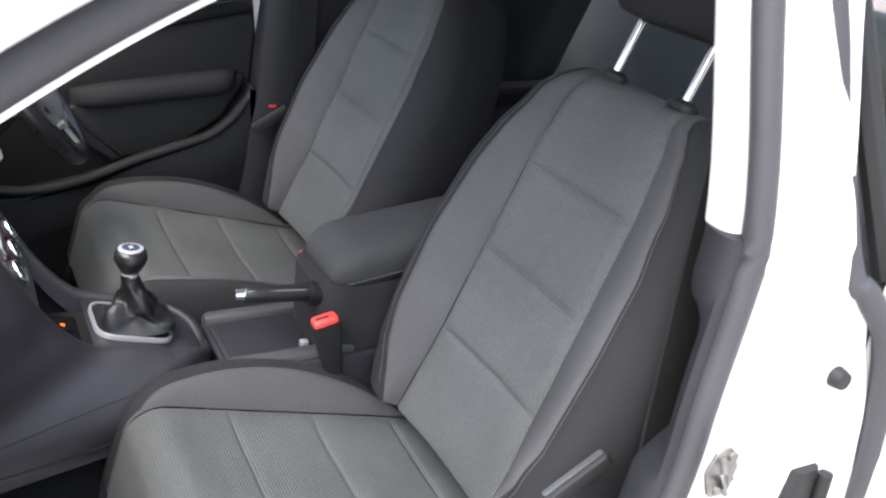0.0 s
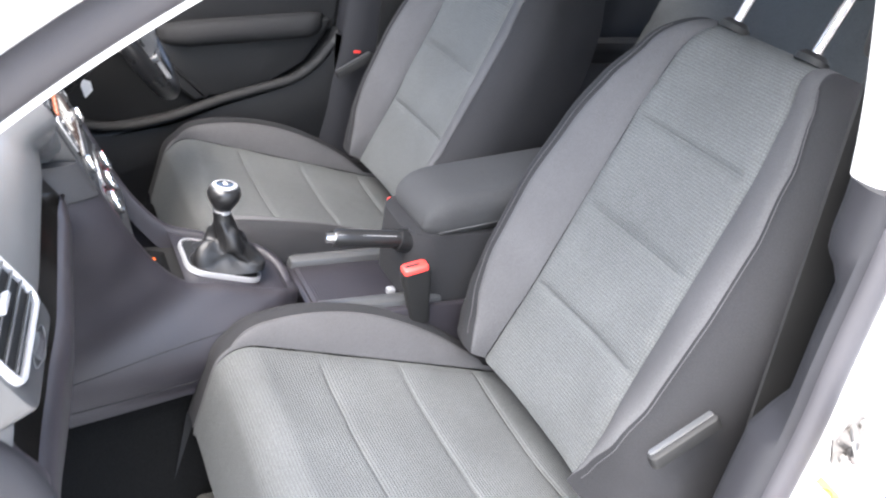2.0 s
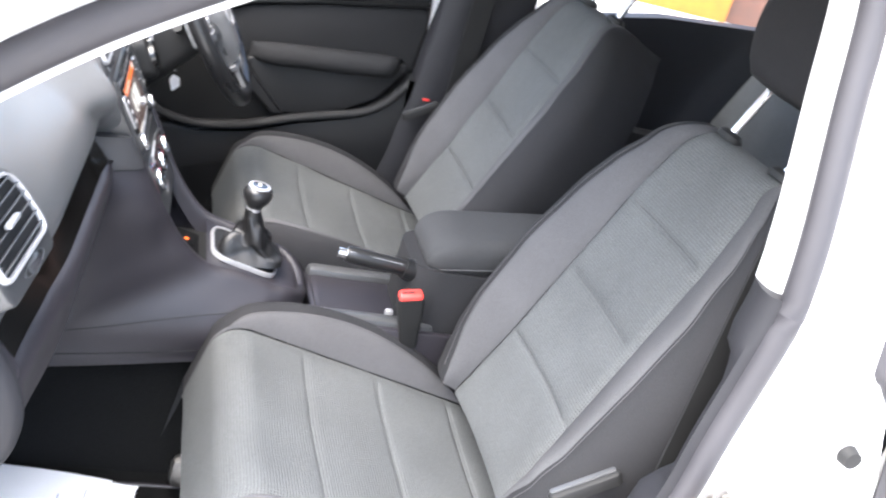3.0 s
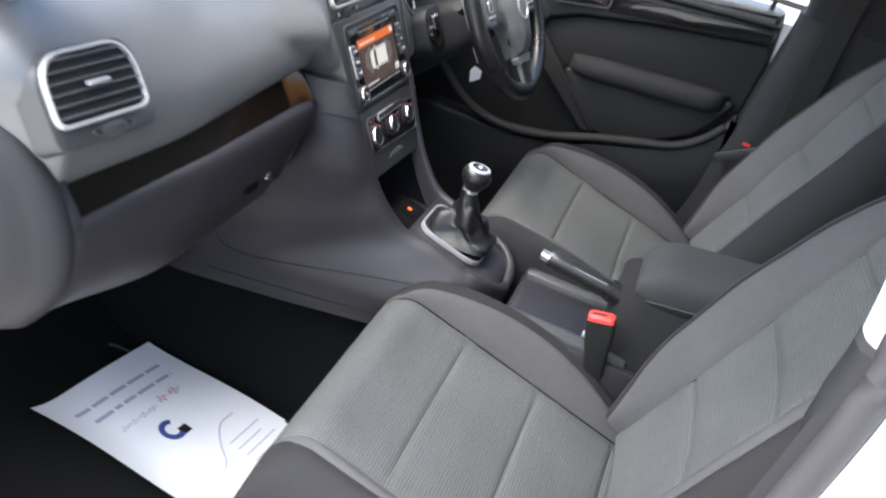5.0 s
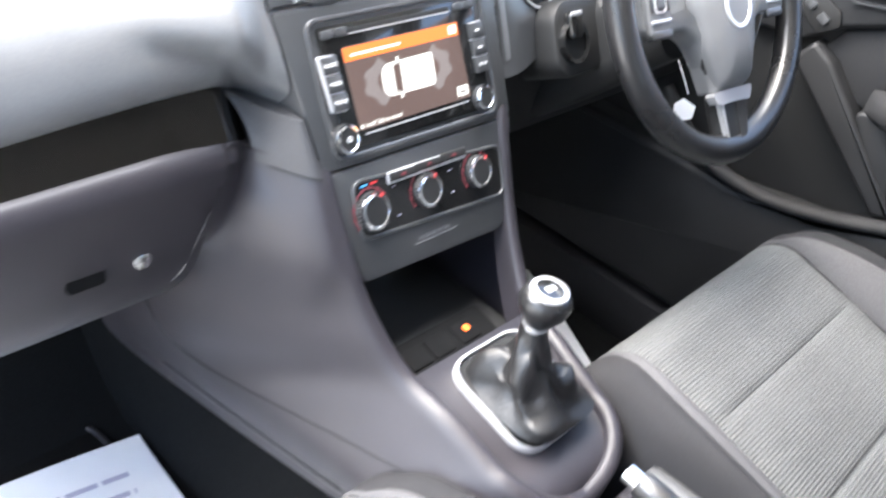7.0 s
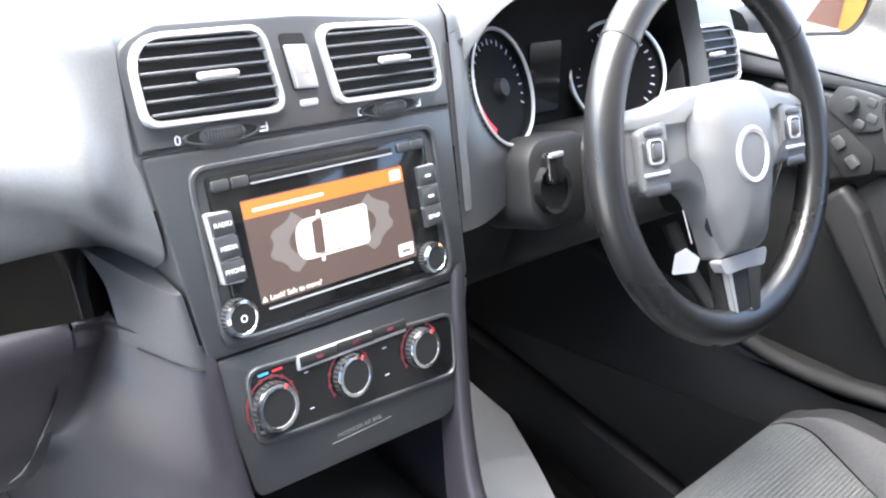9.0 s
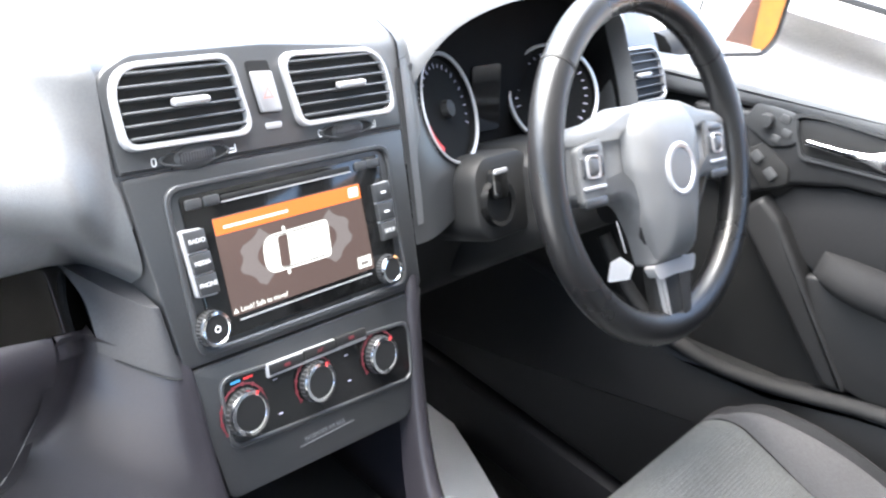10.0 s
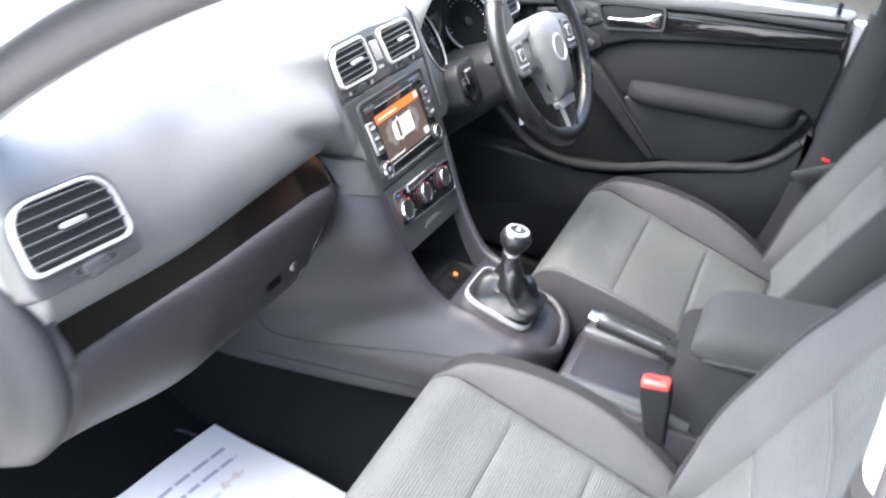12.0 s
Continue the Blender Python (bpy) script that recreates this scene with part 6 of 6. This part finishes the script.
for sign in (-1, 1):
    rd = thing("rear_door", "closed white rear door with dark inner panel", "car door", (0.022 * sign, -0.008, 0), group="rear doors")
    part("inner_panel", prism(rpoly([(0.56, 0.28), (1.46, 0.28), (1.46, 1.08), (0.95, 1.035), (0.70, 0.985), (0.56, 0.965)], 0.02, 3), Matrix(((0, 0, sign, sign * 0.66), (-1, 0, 0, 0), (0, 1, 0, 0), (0, 0, 0, 1))), 0.0, 0.06, 0.01), PILLAR_DARK, rd, "dark grey inner door panel")
    part("armrest", slab(min(sign * 0.61, sign * 0.67), max(sign * 0.61, sign * 0.67), -1.25, -0.80, 0.70, 0.76, 0.02), DOORCLOTH, rd)
    part("outer_skin", prism(rpoly([(0.63, 0.15), (1.50, 0.15), (1.50, 0.985), (0.615, 0.955)], [0.03, 0.1, 0.02, 0.02], 4), Matrix(((0, 0, sign, sign * 0.735), (-1, 0, 0, 0), (0, 1, 0, 0), (0, 0, 0, 1))) if sign < 0 else Matrix(((0, 0, 1, 0.735), (-1, 0, 0, 0), (0, 1, 0, 0), (0, 0, 0, 1))), 0.0, 0.06, 0.02, 3), PAINT, rd, "white outer skin")
    part("window_frame", tube([(sign * 0.752, -0.585, 0.97), (sign * 0.735, -0.535, 1.10), (sign * 0.69, -0.475, 1.30)], 0.014, 8), BLACK, rd, "dark window frame")
    part("waist_rail", tube([(sign * 0.765, -0.60, 0.975), (sign * 0.765, -1.48, 1.0)], 0.010, 8), PAINT, rd, "white waist rail")
    if sign < 0:
        pane = part("pane", prism([(0.585, 0.97), (1.45, 0.99), (1.35, 1.30), (0.49, 1.30)], Matrix(((0, 0.2, -1, -0.755 - 0.195), (-1, 0, 0, 0), (0, 1, 0, 0), (0, 0, 0, 1))), -0.002, 0.002), GLASS, rd, "tinted window pane")
        pane.visible_shadow = False
seal = thing("rear_door_seal", "grey rubber seal along the rear door edge", "door seal", (-0.022, -0.008, 0), kind="structure")
part("seal_strip", tube(spline([(-0.700, -0.436, 1.31), (-0.716, -0.452, 1.24), (-0.752, -0.52, 1.0), (-0.766, -0.545, 0.962), (-0.772, -0.585, 0.91), (-0.772, -0.615, 0.81), (-0.772, -0.628, 0.68), (-0.772, -0.64, 0.40)], 6), 0.0135, 10), RUBBER, seal)
latch = thing("door_check", "dark door check and hinge on the pillar", "door hinge", (-0.022, 0.040, 0.005))
part("hinge_body", loft([[(-0.764 + px, -0.560 + py - 0.02 * s, 0.60 + 0.155 * s) for px, py in rrect(0.03 * (1 - 0.3 * s), 0.055 * (1 - 0.35 * s * s), 0.01, 4)] for s in spread(0, 1, 6)]), BLACK, latch, angle=60)
part("hinge_pin", lathe([(0, 0), (0.008, 0), (0.008, 0.05), (0, 0.052)], Matrix.Translation((-0.778, -0.60, 0.70)), 16), BLACK, latch)
part("bump_stop", lathe([(0, 0), (0.012, 0), (0.010, 0.012), (0, 0.013)], Matrix.Translation((-0.766, -0.585, 0.865)) @ Matrix.Rotation(radians(-90), 4, "Y"), 16), BLACK, latch, "small black rubber stop")

# Seat belt hanging beside the passenger seat.
belt = thing("seat_belt", "black seat belt webbing beside the passenger seat", "seat belt")
part("webbing", loft([[(-0.650 + 0.002 * a, -0.475 + 0.02 * s + b * 0.024, 1.12 - 0.78 * s) for a, b in ((-1, -1), (1, -1), (1, 1), (-1, 1))] for s in spread(0, 1, 10)]), BLACK, belt)
part("belt_anchor", block(-0.652, -0.475, 1.13, 0.022, 0.07, 0.045, 0.008), BLACK, belt, "black belt guide")

belt = thing("seat_belt", "black seat belt webbing on the driver pillar", "seat belt")
part("webbing", loft([[(0.642 + 0.002 * a - 0.035 * smooth(0.5, 0.0, q), -0.495 + 0.01 * q + b * 0.024, 1.30 - 0.62 * q) for a, b in ((-1, -1), (1, -1), (1, 1), (-1, 1))] for q in spread(0, 1, 12)]), BLACK, belt)
part("belt_anchor", block(0.610, -0.495, 1.30, 0.022, 0.07, 0.045, 0.008), BLACK, belt, "black belt guide")

# Striker and stickers on the pillar.
PM = Matrix(((0, 0, -1, -0.7645), (-1, 0, 0, 0), (0, 1, 0, 0), (0, 0, 0, 1)))
striker = thing("door_striker", "zinc door striker bolted to the white pillar", "door striker", (-0.022, 0.030, 0.014))
part("base_plate", prism(rpoly([(0.478, 0.742), (0.505, 0.745), (0.510, 0.775), (0.498, 0.800), (0.480, 0.800), (0.468, 0.775)], 0.009, 4), PM @ Matrix.Translation((-0.042, 0.0, 0)), 0.0, 0.004, 0.0015), STEEL, striker)
part("loop", tube([PM @ Vector(p) for p in ((0.444, 0.789, 0.003), (0.430, 0.786, 0.022), (0.428, 0.776, 0.026), (0.434, 0.766, 0.024), (0.452, 0.760, 0.003))], 0.0035, 10), STEEL, striker, "steel latch loop")
part("bar", tube([PM @ Vector((0.440, 0.788, 0.005)), PM @ Vector((0.462, 0.762, 0.005))], 0.003, 8), STEEL, striker)
for a, b in ((0.456, 0.790), (0.446, 0.752)):
    part("bolt", lathe([(0, 0.0045), (0.0055, 0.004), (0.006, 0.0)], PM @ Matrix.Translation((a, b, 0.003)), 16), STEEL, striker)
sticker = thing("warning_sticker", "small warning sticker with yellow bar and red ring", "sticker", (-0.022, 0.030, 0.010))
part("yellow_bar", prism(rrect(0.052, 0.008, 0.001, 2), PM @ pose(0.447, 0.715, 0, 0, 0, -42), 0.0, 0.0008), YELLOW, sticker)
part("red_ring", frame_ring(rrect(0.046, 0.046, 0.0229, 8), rrect(0.042, 0.042, 0.0209, 8), PM @ pose(0.435, 0.695, 0), 0.0, 0.0008), RED, sticker)
part("red_stroke", prism(rrect(0.0025, 0.044, 0.001, 2), PM @ pose(0.435, 0.695, 0, 0, 0, 10), 0.0, 0.0007), RED, sticker)

# ---- floor mats and the paper sheets ----
mat_ob = thing("floor_mat", "black carpet floor mat with a stitched edge", "floor mat", (-0.37, 0.22, 0.205))
part("mat", block(0, 0, 0.004, 0.46, 0.62, 0.008, 0.003), CARPET, mat_ob)
part("edging", frame_ring(rrect(0.462, 0.622, 0.05, 6), rrect(0.446, 0.606, 0.042, 6), Matrix.Identity(4), 0.006, 0.011), TRIM, mat_ob, "grey stitched mat edging")
mat2 = thing("floor_mat", "black carpet floor mat under the pedals", "floor mat", (0.40, 0.22, 0.205))
part("mat", block(0, 0, 0.004, 0.44, 0.62, 0.008, 0.003), CARPET, mat2)
for x in (0.28, 0.38, 0.50):
    pd = thing("pedal", "black rubber pedal in the driver footwell", "pedal", (x, 0.62, 0.36), "pedals")
    part("pad", block(0, 0, 0, 0.055, 0.02, 0.075, 0.008, m=Matrix.Rotation(radians(-25), 4, "X")), BLACK, pd)
    part("arm", tube([(0, 0.01, 0.02), (0.0, 0.08, 0.16), (0, 0.14, 0.28)], 0.008, 8), STEEL, pd)


def paper_pt(corners, lift):
    def fn(u, v):
        a, b, c, d = [Vector(p) for p in corners]
        p = (a * (1 - u) + b * u) * (1 - v) + (d * (1 - u) + c * u) * v
        curl = 0.016 * max(0, 1 - u * 4) ** 2 + 0.006 * math.sin(3 * u + 2 * v) + 0.004 * math.sin(7 * v - 2 * u) + 0.006
        return p + Vector((0, 0, curl * lift))
    return fn


corners = [(-0.382, 0.484, 0.215), (-0.105, 0.452, 0.215), (-0.155, 0.035, 0.215), (-0.440, 0.055, 0.215)]
paper = thing("paper_mat", "white printed protective paper mat on the passenger floor", "paper mat")
pf = paper_pt(corners, 1.0)
part("sheet", sheet(pf, spread(0, 1, 20), spread(0, 1, 24)), PAPER, paper)


def on_paper(u0, u1, v0, v1, name, mat, n=6):
    part(name, sheet(lambda u, v: pf(u, v) + Vector((0, 0, 0.0012)), spread(u0, u1, n), spread(v0, v1, 2)), mat, paper, "printed line")


words = random.Random(5)
for v0, u0, u1 in ((0.125, 0.13, 0.86), (0.195, 0.17, 0.84)):
    u = u0
    while u < u1:
        w = words.uniform(0.05, 0.15)
        on_paper(u, min(u + w, u1), v0, v0 + 0.018, "print_word", INK_GREY, 4)
        u += w + 0.022
wave = [pf(0.22 + 0.30 * k / 40, 0.30 + 0.016 * math.sin(k * 1.7) * (0.6 + 0.4 * math.sin(k * 0.6))) + Vector((0, 0, 0.0012)) for k in range(41)]
part("hand_writing", tube(wave, 0.0008, 4), INK_GREY, paper, "grey hand-drawn scrawl")
wave = [pf(0.56 + 0.20 * k / 30, 0.285 + 0.024 * math.sin(k * 1.3) * (0.5 + 0.5 * math.sin(k * 0.37))) + Vector((0, 0, 0.0012)) for k in range(31)]
part("red_scrawl", tube(wave, 0.0006, 4), RED_FAINT, paper, "faint red scrawl")
line = spline([(0.30, 0.80, 0), (0.36, 0.70, 0), (0.45, 0.665, 0), (0.53, 0.60, 0), (0.66, 0.535, 0), (0.80, 0.53, 0)], 6)
part("car_sketch", tube([pf(p.x, p.y) + Vector((0, 0, 0.0012)) for p in line], 0.0011, 4), INK_GREY, paper, "thin drawn outline of a car")
bm = bmesh.new()
for k in range(21):
    a = radians(60 + 250 * k / 20)
    for r in (0.022, 0.012):
        u, v = 0.42 + r / 0.28 * math.cos(a), 0.425 + r / 0.42 * math.sin(a)
        bm.verts.new(pf(u, v) + Vector((0, 0, 0.0014)))
bm.verts.ensure_lookup_table()
for k in range(20):
    bm.faces.new((bm.verts[2 * k], bm.verts[2 * k + 1], bm.verts[2 * k + 3], bm.verts[2 * k + 2]))
part("print_emblem", bm, INK, paper, "blue broken ring emblem")
on_paper(0.445, 0.51, 0.435, 0.475, "print_wedge", BLACK)
for k in range(5):
    on_paper(0.58, 0.88 - 0.06 * (k % 2), 0.62 + 0.04 * k, 0.625 + 0.04 * k, "print_line", INK_GREY)
paper2 = thing("paper_mat", "plain protective paper mat on the driver floor", "paper mat")
pf2 = paper_pt([(0.36, 0.49, 0.216), (0.703, 0.474, 0.216), (0.525, 0.10, 0.216), (0.25, 0.10, 0.216)], 1.0)
part("sheet", sheet(pf2, spread(0, 1, 16), spread(0, 1, 20)), PAPER, paper2)

# ---- outside ----
mir = thing("door_mirror", "grey driver door mirror with reflecting glass", "door mirror")
rows = []
for k in range(9):
    s = k / 8
    e = math.sin(math.pi * (0.5 - 0.5 * s)) ** 0.5 if s < 1 else 0.05
    rows.append([(0.945 + px, 0.285 + 0.085 * s, 0.955 + pz) for px, pz in rrect(0.215 * max(0.2, e), 0.145 * max(0.2, e), 0.05 * max(0.2, e), 6)])
part("housing", loft(rows), PAINT, mir, angle=60)
MM = Matrix.Translation((0.945, 0.2845, 0.955)) @ Matrix.Rotation(radians(-9), 4, "Z") @ Matrix.Rotation(radians(84), 4, "X")
part("rim", frame_ring(rrect(0.205, 0.137, 0.045, 6), rrect(0.185, 0.118, 0.038, 6), MM, -0.02, 0.006), BLACK, mir, "black mirror rim")
part("mirror_glass", prism(rrect(0.19, 0.124, 0.04, 6), MM, -0.01, 0.003), MIRROR, mir, "mirror glass")
part("foot", tube([(0.78, 0.33, 0.885), (0.86, 0.32, 0.90)], 0.03, 10), BLACK, mir, "black mirror foot")

building = thing("building", "red brown brick building with an orange door frame", "building")
part("wall", slab(9.0, 9.4, -17.0, -6.1, -0.08, 5.5, 0.01), BRICK, building, "brick wall")
part("door_post", slab(8.9, 9.1, -6.1, -4.9, -0.08, 4.4, 0.01), ORANGE, building, "orange painted post")
part("roof", slab(8.6, 9.8, -17.2, -4.8, 5.5, 5.8, 0.01), BARK, building, "timber eaves")
brick_base = thing("building", "long low brick wall across the yard behind the parked car", "building")
part("wall", slab(14.0, 14.4, -6, 20, -0.08, 2.2, 0.01), BRICK, brick_base)


def parked_car(x, y, heading, paint, label):
    car = thing("parked_car", label, "car", (x, y, -0.08), "parked cars")
    car.rotation_euler = (0, 0, radians(heading))
    prof = [(-2.1, 0.30), (-2.15, 0.62), (-1.95, 0.82), (-1.0, 0.93), (-0.35, 1.38), (0.9, 1.44), (1.75, 1.05), (2.05, 0.95), (2.08, 0.35)]
    pts = spline([(0, a, b) for a, b in prof], 5)
    rows = []
    for s in (-1.0, -0.96, -0.7, 0, 0.7, 0.96, 1.0):
        rows.append([(0.86 * s * (1 - 0.16 * smooth(0.8, 1.4, p.z)), p.y * (1 - 0.03 * s * s), 0.30 + (p.z - 0.30) * (1 - 0.05 * abs(s) ** 6)) for p in pts])
    part("body", loft(rows), paint, car, angle=50)
    part("windscreen", sheet(lambda u, v: (0.62 * u * (1 - 0.12 * v), -1.0 + 0.62 * v - 0.02, 0.955 + 0.41 * v), spread(-1, 1, 6), spread(0, 1, 4)), WINDOW, car, "dark windscreen")
    part("grille", slab(-0.40, 0.40, -2.205, -2.10, 0.455, 0.495, 0.01), BLACK, car, "dark lower grille")
    part("bumper", slab(-0.82, 0.82, -2.19, -2.0, 0.42, 0.56, 0.04), paint, car)
    for s in (-1, 1):
        part("headlight", slab(s * 0.62 - 0.16, s * 0.62 + 0.16, -2.13, -1.95, 0.66, 0.78, 0.04), SATIN, car, "clear headlight")
        part("side_window", prism(rpoly([(-0.62, 0.98), (1.3, 1.02), (0.85, 1.33), (-0.25, 1.32)], 0.04, 4), Matrix(((0, 0, s, s * 0.80), (1, 0, 0, 0), (0, 1, 0, 0), (0, 0, 0, 1))), 0.0, 0.012), WINDOW, car, "dark side window")
        for yy in (-1.3, 1.3):
            w = part("wheel", lathe([(0.0, -0.10), (0.28, -0.10), (0.32, -0.07), (0.32, 0.07), (0.28, 0.10), (0.0, 0.10)], Matrix.Translation((s * 0.76, yy, 0.32)) @ Matrix.Rotation(radians(90), 4, "Y"), 28), BLACK, car, "black tyre")
            part("rim", lathe([(0.0, -0.105), (0.2, -0.105), (0.2, 0.105), (0, 0.105)], Matrix.Translation((s * 0.76, yy, 0.32)) @ Matrix.Rotation(radians(90), 4, "Y"), 20), SATIN, w, "silver rim")
    return car


parked_car(7.6, 2.3, -62, PAINT, "white hatchback parked facing the car across the yard")
parked_car(7.4, -0.6, -80, PAINT, "white saloon parked beside the brick building")
